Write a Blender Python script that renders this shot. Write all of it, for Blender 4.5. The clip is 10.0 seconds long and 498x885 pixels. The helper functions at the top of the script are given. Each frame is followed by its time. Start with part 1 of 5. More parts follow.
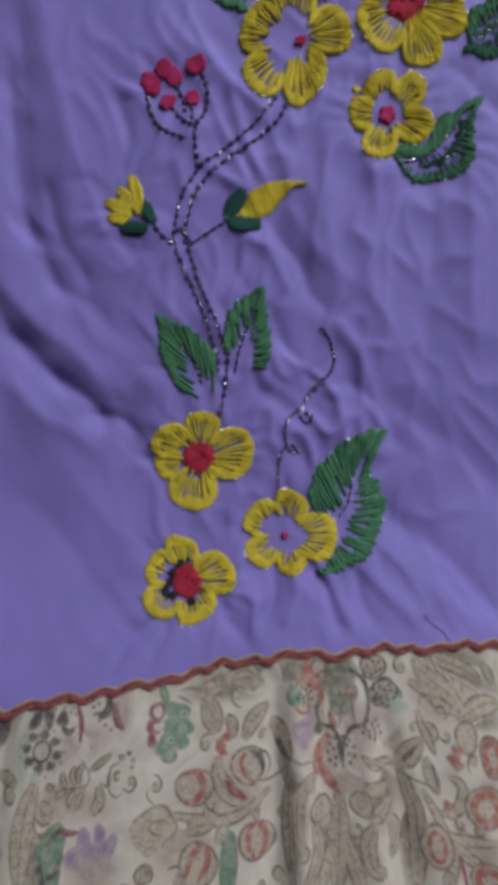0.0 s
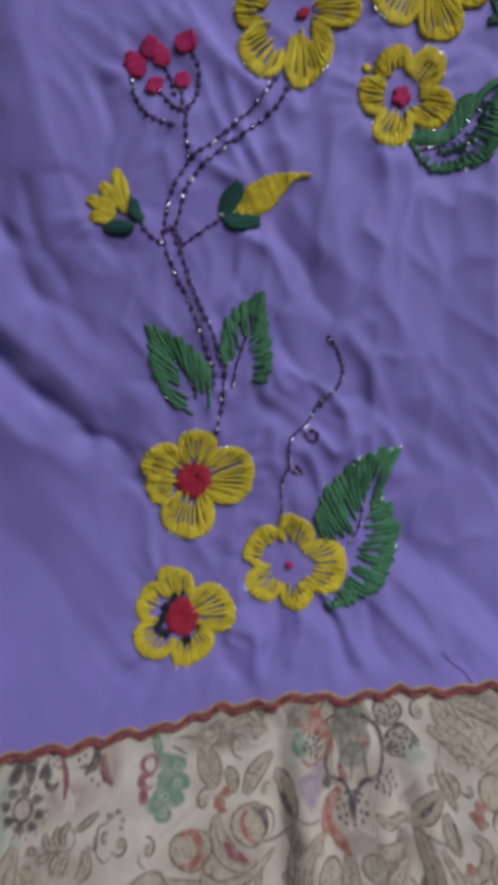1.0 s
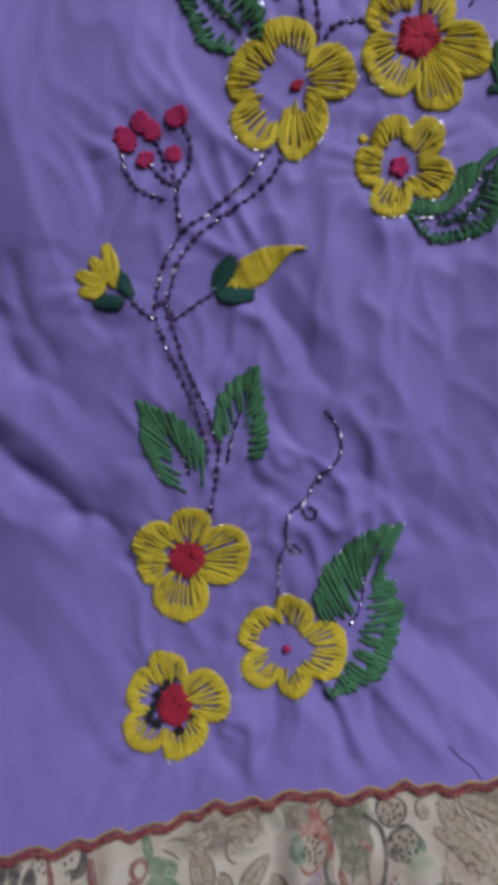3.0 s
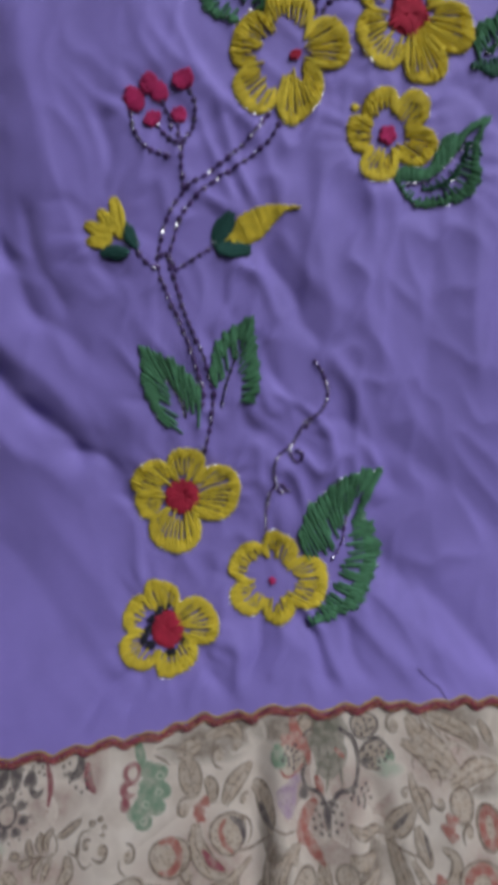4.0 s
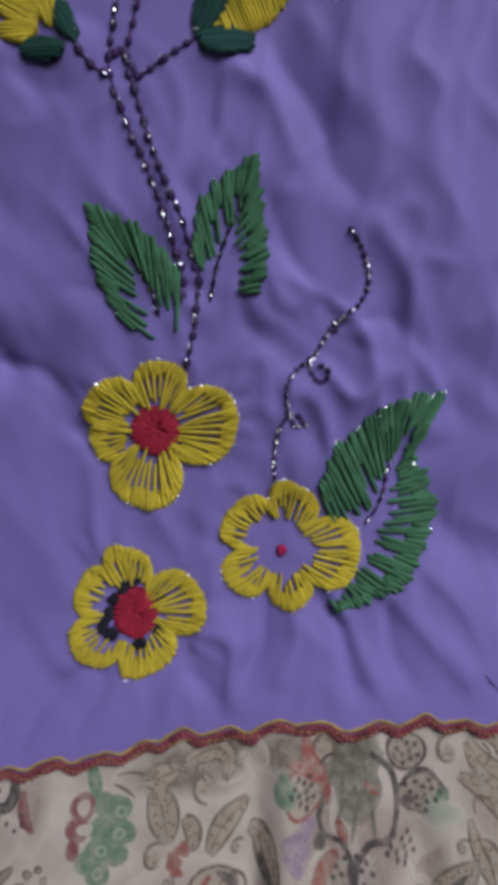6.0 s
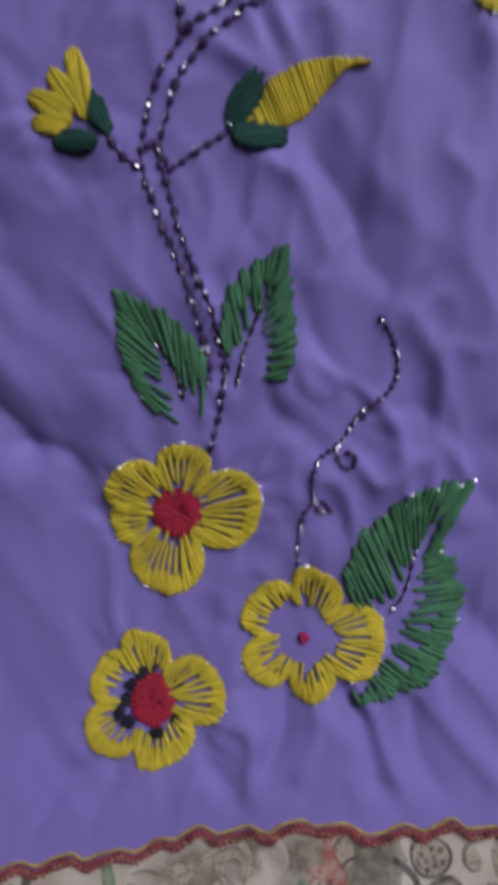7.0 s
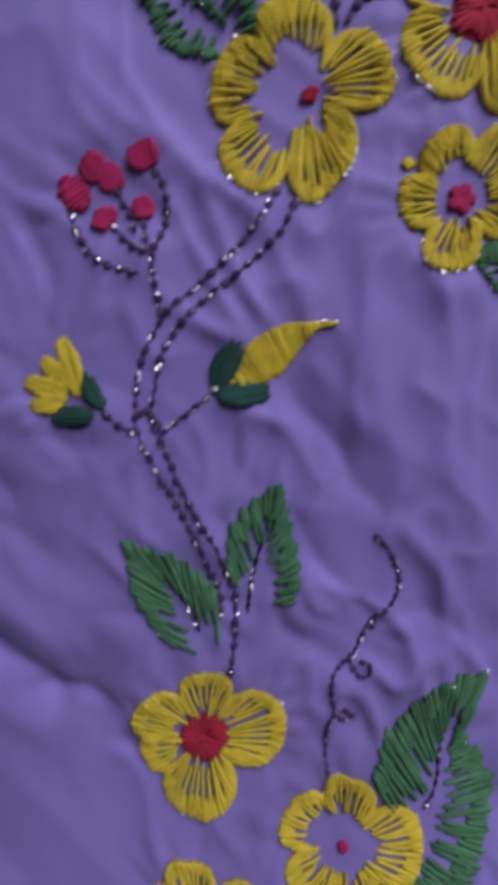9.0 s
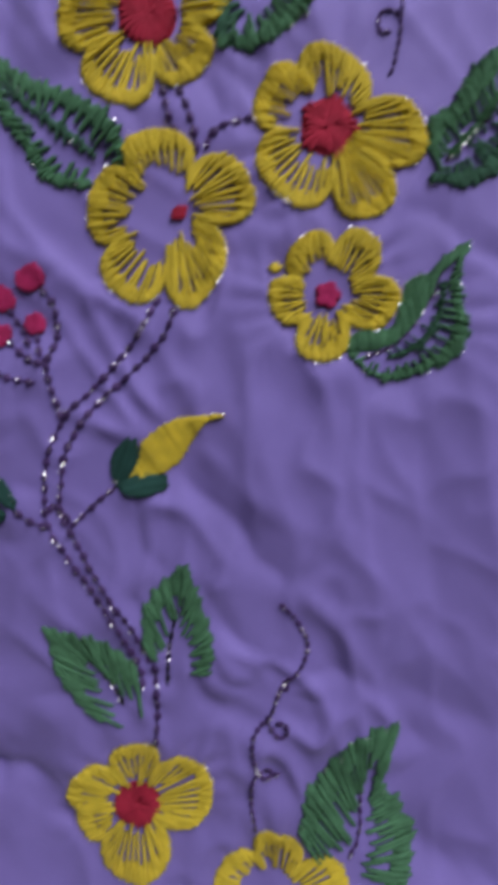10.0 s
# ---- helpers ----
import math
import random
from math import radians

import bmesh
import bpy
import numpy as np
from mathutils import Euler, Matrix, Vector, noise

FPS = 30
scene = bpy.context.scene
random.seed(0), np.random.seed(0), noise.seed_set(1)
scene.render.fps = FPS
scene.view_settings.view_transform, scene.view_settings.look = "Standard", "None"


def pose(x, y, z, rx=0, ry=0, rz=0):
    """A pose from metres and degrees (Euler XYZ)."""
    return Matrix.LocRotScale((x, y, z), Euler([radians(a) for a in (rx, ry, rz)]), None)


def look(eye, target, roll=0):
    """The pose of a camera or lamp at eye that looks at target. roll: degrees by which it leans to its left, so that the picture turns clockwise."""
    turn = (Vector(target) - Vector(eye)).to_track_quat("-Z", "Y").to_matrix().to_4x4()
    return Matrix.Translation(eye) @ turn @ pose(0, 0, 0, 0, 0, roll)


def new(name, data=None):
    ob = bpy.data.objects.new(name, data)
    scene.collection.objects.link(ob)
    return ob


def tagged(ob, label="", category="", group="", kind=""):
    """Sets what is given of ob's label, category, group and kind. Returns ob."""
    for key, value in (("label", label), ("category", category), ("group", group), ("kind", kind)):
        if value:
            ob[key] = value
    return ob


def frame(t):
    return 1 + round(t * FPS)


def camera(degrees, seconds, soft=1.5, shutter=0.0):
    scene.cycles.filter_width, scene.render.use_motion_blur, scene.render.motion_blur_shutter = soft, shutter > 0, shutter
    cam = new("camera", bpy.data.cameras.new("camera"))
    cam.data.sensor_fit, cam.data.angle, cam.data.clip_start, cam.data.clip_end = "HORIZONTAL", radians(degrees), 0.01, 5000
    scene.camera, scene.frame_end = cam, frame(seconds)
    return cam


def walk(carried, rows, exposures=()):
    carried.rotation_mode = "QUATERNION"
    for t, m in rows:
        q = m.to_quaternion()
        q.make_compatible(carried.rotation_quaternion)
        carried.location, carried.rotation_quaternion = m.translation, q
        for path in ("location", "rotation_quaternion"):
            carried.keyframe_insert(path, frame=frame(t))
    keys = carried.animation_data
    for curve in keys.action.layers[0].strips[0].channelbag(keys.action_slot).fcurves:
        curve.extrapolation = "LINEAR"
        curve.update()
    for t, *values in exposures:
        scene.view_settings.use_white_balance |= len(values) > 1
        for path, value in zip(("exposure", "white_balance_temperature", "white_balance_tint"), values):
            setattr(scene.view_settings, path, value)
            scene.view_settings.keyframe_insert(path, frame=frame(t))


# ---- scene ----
cam = camera(52.7, 10.0, soft=6.8, shutter=0.8)
# seconds, place over the cloth in metres, turn in degrees
PATH = [
    (0.0, 0.0119, 0.0308, 0.1964, -7.28, -2.23, -0.00),
    (0.5, 0.0119, 0.0340, 0.1869, -7.73, -1.61, -0.06),
    (1.0, 0.0141, 0.0387, 0.1773, -8.19, -1.85, -0.46),
    (1.5, 0.0184, 0.0517, 0.1701, -7.78, -1.92, -1.28),
    (2.0, 0.0173, 0.0567, 0.1642, -7.40, -1.07, -0.78),
    (2.5, 0.0193, 0.0610, 0.1625, -6.83, -0.78, -1.25),
    (4.0, 0.0172, 0.0441, 0.1830, -7.52, -2.10, 0.77),
    (4.5, 0.0159, 0.0291, 0.1677, -9.21, -2.78, 0.99),
    (5.0, 0.0201, 0.0235, 0.1486, -11.63, -1.84, 1.34),
    (5.2, 0.0188, 0.0264, 0.1430, -13.75, -1.97, 1.59),
    (6.3, 0.0254, 0.0287, 0.1265, -12.90, 0.74, 0.75),
    (6.5, 0.0238, 0.0326, 0.1253, -11.89, 0.31, 1.16),
    (7.0, 0.0201, 0.0450, 0.1229, -12.06, 1.57, 1.72),
    (7.5, 0.0154, 0.0591, 0.1229, -11.07, 1.23, 2.18),
    (8.0, 0.0125, 0.0676, 0.1206, -9.96, 0.70, 1.09),
    (8.5, 0.0111, 0.0834, 0.1202, -8.97, 0.63, -1.18),
    (9.0, 0.0193, 0.0944, 0.1198, -8.85, -0.21, -5.04),
    (9.5, 0.0322, 0.1035, 0.1223, -8.79, -0.22, -7.56),
    (10.0, 0.0466, 0.1114, 0.1260, -7.87, -0.86, -8.99),
]
EXPOSURES = [(0.0, 0.56, 6500, 8), (4.0, 0.57, 6500, 11), (5.0, 0.52, 6500, 11), (6.5, 0.44, 6500, 12), (8.5, 0.46, 6550, 20), (10.0, 0.55, 6750, 18)]
walk(cam, [(t, pose(x, y, z, rx, ry, rz)) for t, x, y, z, rx, ry, rz in PATH], EXPOSURES)

# ---- world and light ----
world = bpy.data.worlds.new("world")
scene.world = world
world.use_nodes = True
wn = world.node_tree
sky = wn.nodes.new("ShaderNodeTexSky")
sky.sky_type, sky.sun_disc = "NISHITA", False
sky.sun_elevation, sky.sun_rotation = radians(35), radians(40)
wn.nodes["Background"].inputs["Strength"].default_value = 0.08
wn.links.new(sky.outputs[0], wn.nodes["Background"].inputs["Color"])


def area_lamp(name, eye, target, size_x, size_y, watts, color):
    lamp = bpy.data.lights.new(name, "AREA")
    lamp.shape, lamp.size, lamp.size_y, lamp.energy, lamp.color = "RECTANGLE", size_x, size_y, watts, color
    ob = new(name, lamp)
    ob.matrix_world = look(eye, target)
    return ob


WINDOW_X, WINDOW_Z = 0.54, 0.66
area_lamp("window_light", (WINDOW_X, 0.79, WINDOW_Z), (0.05, 0.05, 0.0), 0.76, 0.68, 7.5, (0.86, 0.92, 1.0))

# ---- materials ----


def material(name, color, rough=0.8, metal=0.0, vary=0.12, scale=60.0, bump=0.0, bump_scale=900.0, sheen=0.0, second=None, weave=0.0, strand=0.0, per_object=0.0):
    m = bpy.data.materials.new(name)
    m.use_nodes = True
    nt = m.node_tree
    bs = nt.nodes["Principled BSDF"]
    bs.inputs["Roughness"].default_value, bs.inputs["Metallic"].default_value = rough, metal
    bs.inputs["Sheen Weight"].default_value = sheen
    bs.inputs["Specular IOR Level"].default_value = 0.22
    geo = nt.nodes.new("ShaderNodeNewGeometry")
    n1 = nt.nodes.new("ShaderNodeTexNoise")
    n1.inputs["Scale"].default_value, n1.inputs["Detail"].default_value = scale, 5
    nt.links.new(geo.outputs["Position"], n1.inputs["Vector"])
    mix = nt.nodes.new("ShaderNodeMix")
    mix.data_type = "RGBA"
    other = second or [c * (1 - 2 * vary) for c in color]
    mix.inputs["A"].default_value = (*color, 1)
    mix.inputs["B"].default_value = (*other, 1)
    ramp = nt.nodes.new("ShaderNodeMapRange")
    ramp.inputs["From Min"].default_value, ramp.inputs["From Max"].default_value = 0.35, 0.65
    nt.links.new(n1.outputs["Fac"], ramp.inputs["Value"])
    nt.links.new(ramp.outputs[0], mix.inputs["Factor"])
    out = mix.outputs["Result"]
    if per_object:
        info = nt.nodes.new("ShaderNodeObjectInfo")
        mr = nt.nodes.new("ShaderNodeMapRange")
        mr.inputs["To Min"].default_value, mr.inputs["To Max"].default_value = 1 - per_object, 1 + per_object * 0.6
        hsv = nt.nodes.new("ShaderNodeHueSaturation")
        nt.links.new(info.outputs["Random"], mr.inputs["Value"])
        nt.links.new(mr.outputs[0], hsv.inputs["Value"])
        nt.links.new(out, hsv.inputs["Color"])
        out = hsv.outputs[0]
    nt.links.new(out, bs.inputs["Base Color"])
    height = None
    if bump:
        n2 = nt.nodes.new("ShaderNodeTexNoise")
        n2.inputs["Scale"].default_value, n2.inputs["Detail"].default_value = bump_scale, 3
        nt.links.new(geo.outputs["Position"], n2.inputs["Vector"])
        height = n2.outputs["Fac"]
    if weave:
        waves = []
        for axis in "XY":
            w = nt.nodes.new("ShaderNodeTexWave")
            w.bands_direction = axis
            w.inputs["Scale"].default_value = weave
            w.inputs["Distortion"].default_value, w.inputs["Detail Scale"].default_value = 1.5, 2.0
            nt.links.new(geo.outputs["Position"], w.inputs["Vector"])
            waves.append(w.outputs["Fac"])
        add = nt.nodes.new("ShaderNodeMath")
        nt.links.new(waves[0], add.inputs[0])
        nt.links.new(waves[1], add.inputs[1])
        if height is not None:
            add2 = nt.nodes.new("ShaderNodeMath")
            nt.links.new(add.outputs[0], add2.inputs[0])
            nt.links.new(height, add2.inputs[1])
            add = add2
        height = add.outputs[0]
    if strand:
        tc = nt.nodes.new("ShaderNodeTexCoord")
        w = nt.nodes.new("ShaderNodeTexWave")
        w.bands_direction = "Y"
        w.inputs["Scale"].default_value, w.inputs["Distortion"].default_value = strand, 1.2
        nt.links.new(tc.outputs["Object"], w.inputs["Vector"])
        wool = nt.nodes.new("ShaderNodeTexNoise")
        wool.inputs["Scale"].default_value, wool.inputs["Detail"].default_value = 1300, 3
        nt.links.new(geo.outputs["Position"], wool.inputs["Vector"])
        both = nt.nodes.new("ShaderNodeMath")
        both.operation = "MULTIPLY_ADD"
        both.inputs[1].default_value = 1.6
        nt.links.new(wool.outputs["Fac"], both.inputs[0])
        nt.links.new(w.outputs["Fac"], both.inputs[2])
        height = both.outputs[0]
    if height is not None:
        b = nt.nodes.new("ShaderNodeBump")
        b.inputs["Strength"].default_value, b.inputs["Distance"].default_value = bump or 0.35, 0.0004
        nt.links.new(height, b.inputs["Height"])
        nt.links.new(b.outputs[0], bs.inputs["Normal"])
    return m


PURPLE = material("purple_cotton", (0.25, 0.19, 0.535), 0.62, vary=0.06, scale=35, bump=0.12, bump_scale=1500, sheen=0.15, weave=700)
CREAM = material("cream_cotton", (0.63, 0.55, 0.475), 0.8, scale=130, bump=0.15, bump_scale=1400, weave=600, second=(0.50, 0.42, 0.35))
YELLOW = material("yellow_thread", (0.73, 0.555, 0.045), 0.8, vary=0.1, scale=250, sheen=0.1, strand=0.55, per_object=0.07)
RED = material("red_thread", (0.46, 0.025, 0.058), 0.8, vary=0.12, scale=250, strand=0.55, per_object=0.07)
PINK = material("pink_red_thread", (0.50, 0.027, 0.13), 0.8, vary=0.12, scale=250, strand=0.55, per_object=0.07)
GREEN = material("green_thread", (0.085, 0.235, 0.12), 0.8, vary=0.15, scale=200, strand=0.55, per_object=0.14)
SAGE = material("mid_green_thread", (0.06, 0.17, 0.105), 0.8, vary=0.15, scale=200, strand=0.55, per_object=0.14)
TEAL = material("dark_green_thread", (0.022, 0.085, 0.07), 0.8, vary=0.15, scale=200, strand=0.55, per_object=0.14)
DARK = material("dark_purple_thread", (0.095, 0.047, 0.17), 0.45, vary=0.2, scale=200, strand=0.55, per_object=0.3)
INK = material("black_thread", (0.018, 0.016, 0.03), 0.5, vary=0.2, scale=200, strand=0.55)
TINSEL = material("silver_tinsel", (0.96, 0.96, 0.97), 0.25, metal=1.0, vary=0.03)
OLIVE = material("ochre_thread", (0.58, 0.40, 0.10), 0.55, vary=0.2, scale=300, bump=0.3)
MAROON = material("crimson_cord", (0.36, 0.075, 0.105), 0.75, vary=0.25, scale=400, bump=0.3)


def print_ink(name, color, fade=0.4, dots=0.45, spacing=1000.0):
    """Old printed dye: faded in patches, worn through to the cream, stippled with fine brown dots."""
    m = bpy.data.materials.new(name)
    m.use_nodes = True
    nt = m.node_tree
    bs = nt.nodes["Principled BSDF"]
    bs.inputs["Roughness"].default_value, bs.inputs["Specular IOR Level"].default_value = 0.85, 0.2
    geo = nt.nodes.new("ShaderNodeNewGeometry")

    def noise_range(scale, lo, hi, to_lo, to_hi):
        n = nt.nodes.new("ShaderNodeTexNoise")
        n.inputs["Scale"].default_value, n.inputs["Detail"].default_value = scale, 4
        nt.links.new(geo.outputs["Position"], n.inputs["Vector"])
        r = nt.nodes.new("ShaderNodeMapRange")
        for key, value in (("From Min", lo), ("From Max", hi), ("To Min", to_lo), ("To Max", to_hi)):
            r.inputs[key].default_value = value
        nt.links.new(n.outputs["Fac"], r.inputs["Value"])
        return r.outputs[0]

    def blend(fac, first, second):
        x = nt.nodes.new("ShaderNodeMix")
        x.data_type = "RGBA"
        nt.links.new(fac, x.inputs["Factor"])
        for key, value in (("A", first), ("B", second)):
            if isinstance(value, tuple):
                x.inputs[key].default_value = (*value, 1)
            else:
                nt.links.new(value, x.inputs[key])
        return x.outputs["Result"]

    worn = blend(noise_range(420, 0.42, 0.62, 0.0, fade), color, (0.50, 0.43, 0.36))
    cloudy = blend(noise_range(110, 0.4, 0.65, 0.0, 0.35), worn, tuple(c * 0.6 for c in color))
    vor = nt.nodes.new("ShaderNodeTexVoronoi")
    vor.inputs["Scale"].default_value, vor.inputs["Randomness"].default_value = spacing, 0.7
    nt.links.new(geo.outputs["Position"], vor.inputs["Vector"])
    r = nt.nodes.new("ShaderNodeMapRange")
    for key, value in (("From Min", 0.22), ("From Max", 0.36), ("To Min", dots), ("To Max", 0.0)):
        r.inputs[key].default_value = value
    nt.links.new(vor.outputs["Distance"], r.inputs["Value"])
    stippled = blend(r.outputs[0], cloudy, (0.085, 0.065, 0.05))
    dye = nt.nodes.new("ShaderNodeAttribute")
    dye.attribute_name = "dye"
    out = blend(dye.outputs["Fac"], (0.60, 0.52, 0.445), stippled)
    nt.links.new(out, bs.inputs["Base Color"])
    return m


P_BROWN = print_ink("brown_print", (0.20, 0.15, 0.115), 0.5, 0.2)
P_TAN = print_ink("tan_print", (0.44, 0.35, 0.27), 0.5, 0.75, 900)
# dark stipple of the print, and fold shade painted as colour
P_SHADE = print_ink("grey_brown_print_and_shade", (0.25, 0.20, 0.16), 0.4, 0.5, 900)
P_WASH = print_ink("pinkish_wash", (0.44, 0.33, 0.28), 0.7, 0.15, 640)
P_MINT = print_ink("pale_green_wash", (0.40, 0.43, 0.33), 0.6, 0.1, 640)
P_RED = print_ink("red_print", (0.36, 0.125, 0.10), 0.55, 0.35)
P_WINE = print_ink("wine_print", (0.27, 0.075, 0.09), 0.4, 0.3)
P_GREEN = print_ink("green_print", (0.16, 0.26, 0.17), 0.5, 0.3)
P_MAUVE = print_ink("mauve_print", (0.33, 0.215, 0.32), 0.55, 0.35)
P_BLACK = print_ink("charcoal_print", (0.105, 0.085, 0.085), 0.4, 0.2)
P_GREY = print_ink("olive_grey_print", (0.17, 0.16, 0.12), 0.45, 0.5)
WALL = material("wall_paint", (0.62, 0.62, 0.62), 0.9, scale=4, bump=0.1, bump_scale=60)
FLOOR = material("floor_cement", (0.28, 0.26, 0.25), 0.7, scale=6, bump=0.1, bump_scale=40)
SHEET = material("bed_sheet", (0.45, 0.43, 0.42), 0.85, scale=20, bump=0.1, bump_scale=400)
WOOD = material("bed_wood", (0.16, 0.08, 0.04), 0.5, scale=15, bump=0.1, bump_scale=200)
GLASS = bpy.data.materials.new("window_glass")
GLASS.use_nodes = True
GLASS.node_tree.nodes["Principled BSDF"].inputs["Transmission Weight"].default_value = 1.0
GLASS.node_tree.nodes["Principled BSDF"].inputs["Roughness"].default_value = 0.02

MM = 0.001

# ---- the lie of the cloth ----


def rise(y):
    """The support under the cloth: level, then climbing on to a cushion (metres)."""
    y = np.asarray(y, float)
    y = np.where(y < -0.14, -0.14 - 0.09 * (1 - np.exp(np.minimum(y + 0.14, 0) / 0.09)), y)
    return 0.62 * 0.018 * np.logaddexp(0, (-0.03 - y) / 0.018)


# folds of the purple cloth: start, end (mm), height (mm), half width (mm)
FOLDS = [
    (-80, 70, -68, 44, -2.6, 6), (-68, 44, -52, 30, -2.9, 5), (-52, 30, -38, 17, -2.7, 4.5), (-38, 17, -20, 9, -2.2, 4), (-66, 24, -46, 8, 1.8, 8),
    (-6, 135, 2, 15, 0.9, 18), (-92, 20, -92, -90, 4.2, 26), (-62, 150, -60, 100, -1.3, 7), (-54, 96, -44, 70, -1.8, 5),
    (-72, 66, -40, 32, 2.2, 9), (-67, 135, -63, 86, -2.6, 6), (-63, 86, -52, 66, -2.0, 6), (-52, 66, -34, 52, -1.0, 5),
    (-52, 160, -46, 90, 1.6, 12), (-26, 128, -25, 108, -1.1, 3.5), (-45, 103, -33, 100, -0.6, 2.5),
    (-38, 82, -22, 79, -0.9, 4), (14, 83, 17, 66, -0.9, 2.5), (29, 88, 40, 70, -1.5, 4), (40, 70, 47, 58, -0.8, 4),
    (27, 55, 41, 33, -1.3, 3), (31, 43, 44, 24, 0.9, 2.5), (22, 30, 34, 18, -0.9, 3), (56, 50, 73, 15, 1.4, 4),
    (62, 28, 78, 8, -1.4, 5), (74, -20, 116, -60, -3.0, 11), (72, -32, 110, -66, 1.3, 6), (80, 20, 116, -10, -1.6, 10),
    (44, -43, 53, -60, -1.9, 2.6), (37, -44, 34, -58, 1.5, 2.6), (30, -42, 26, -57, -1.7, 2.4), (-33, -74, -17, -58, -1.5, 2.6), (58, -44, 67, -61, -1.2, 2.6), (20, -50, 22, -64, 1.0, 3), (-12, -60, -16, -71, -1.0, 2.4), (66, -38, 78, -58, 1.2, 4),
    (-2, -60, -3, -70, 0.6, 2), (10, -54, 18, -68, -1.3, 2.5), (88, -60, 97, -66, -0.7, 1.6),
    (46, 120, 52, 70, 1.3, 7), (64, 108, 68, 55, 1.2, 9), (88, 100, 90, 40, -1.3, 9), (101, 106, 108, 50, 1.3, 6),
    (60, 145, 66, 150, -0.8, 3), (95, 142, 112, 130, -0.9, 4), (-60, 10, -30, -30, 1.2, 12), (-62, -20, -30, -55, -1.0, 9),
    (-28, 5, -20, -2, -1.0, 4), (-30, 20, -22, 2, -1.0, 4), (-8, 112, -14, 104, -0.6, 3), (10, 128, 12, 118, -0.6, 4),
    (44, 140, 60, 135, -0.9, 3.5), (52, 150, 60, 146, -0.8, 3), (0, 172, 8, 205, -1.4, 5), (60, 188, 80, 200, 1.2, 6),
]
# things sewn tight that pucker the cloth about them: x, y, radius (mm), number of creases
PUCKERS = [(1, 0, 18, 15), (-4, -45, 16, 17), (34, -29, 17, 15), (57, -18, 19, 11), (36, 150, 20, 16), (77, 163, 19, 15), (70, 126, 15, 15), (90, 117, 15, 11),
           (-4, 38, 12, 9), (20, 48, 12, 9), (26, 96, 10, 9), (-25, 94, 10, 9), (-8, 134, 11, 9), (40, 25, 9, 7), (38, 194, 20, 15)]


def lie(x, y):
    """The height of the purple cloth at plan places in metres (arrays)."""
    x, y = np.asarray(x, float), np.asarray(y, float)
    z = rise(y)
    u, v = x * 1000, y * 1000
    extra = np.zeros_like(z)
    for x0, y0, x1, y1, up, wide in FOLDS:
        dx, dy = x1 - x0, y1 - y0
        n = math.hypot(dx, dy)
        s = ((u - x0) * dx + (v - y0) * dy) / (n * n)
        d = ((u - x0) * dy - (v - y0) * dx) / n
        bend = d + 1.2 * np.sin(s * 5 + x0)
        past = np.maximum(np.maximum(-s, s - 1), 0) * n / (wide * 1.3)
        extra += 1.5 * up * np.exp(-1.5 * np.sqrt((bend / wide) ** 2 + 0.04) - past ** 2)
    for i, (px, py, r, n) in enumerate(PUCKERS):
        d = np.hypot(u - px, v - py)
        a = np.arctan2(v - py, u - px)
        ring = np.exp(-(np.maximum(np.abs(d - r - 2) - 1, 0) / (5.5 + (i % 3))) ** 2)
        extra += ring * (1.1 * np.abs(np.sin((n / 2) * (a + 0.35 * np.sin(2 * a + i)) + i + 0.05 * d)) ** 0.8 * (0.55 + 0.45 * np.sin(3 * a + 2 * i)) + 0.25 * np.cos((n // 2) * a + 2 * i)) - 0.5 * np.exp(-(d / r) ** 4)
    return z + extra * MM


def rough_lie(x, y):
    """Small uneven wrinkles of one place (metres)."""
    bend = noise.noise(Vector((x * 22, y * 22, 4.1))) * 0.012
    along, across = 0.5 * x - 0.87 * y + bend, 0.87 * x + 0.5 * y + bend
    broad = noise.noise(Vector((x * 34, y * 24, 1.7)))
    crease = 1 - abs(noise.noise(Vector((across * 88, along * 30, 5.2))) * 1.7)
    pleat = 1 - abs(noise.noise(Vector((x * 70 - y * 25, y * 38 + x * 20, 11.2))) * 1.8)
    mask = max(0.0, noise.noise(Vector((x * 30, y * 30, 8.8))) + 0.5)
    fine = noise.noise(Vector((across * 170, along * 80, 2.2)))
    calm = 0.28 + 0.72 * math.exp(-((x - 0.035) / 0.055) ** 2)
    calm *= 1 - 0.75 / (1 + math.exp((x + 0.022) / 0.006)) / (1 + math.exp((y - 0.005) / 0.01))
    return MM * calm * (1.1 * broad + 2.5 * mask * max(0.0, crease) ** 3 + 1.7 * max(0.0, pleat) ** 4 * (1 - min(mask, 1)) + 0.26 * fine)


TRIM_X = [-0.25, -0.0674, -0.043, -0.0177, 0.0092, 0.0328, 0.0514, 0.0694, 0.0872, 0.1066, 0.26]
TRIM_Y = [-0.100, -0.0831, -0.0795, -0.0765, -0.0711, -0.0687, -0.0690, -0.0675, -0.0677, -0.0669, -0.066]


def edge_y(x):
    base = np.interp(x, TRIM_X, TRIM_Y)
    ph = (np.asarray(x) + 0.0008) / 0.0112 + 0.15 * np.sin(np.asarray(x) * 70) + 0.05 * np.sin(np.asarray(x) * 180)
    wave = 1.7 * np.sqrt(np.cos(np.pi * ph) ** 2 + 0.03) - 1.1
    return base + 0.0010 * (wave + 0.12 * np.sin(4 * np.pi * ph + 0.6)) * (0.95 + 0.15 * np.sin(np.asarray(x) * 131)) + 0.0004 * np.sin(np.asarray(x) * 210)


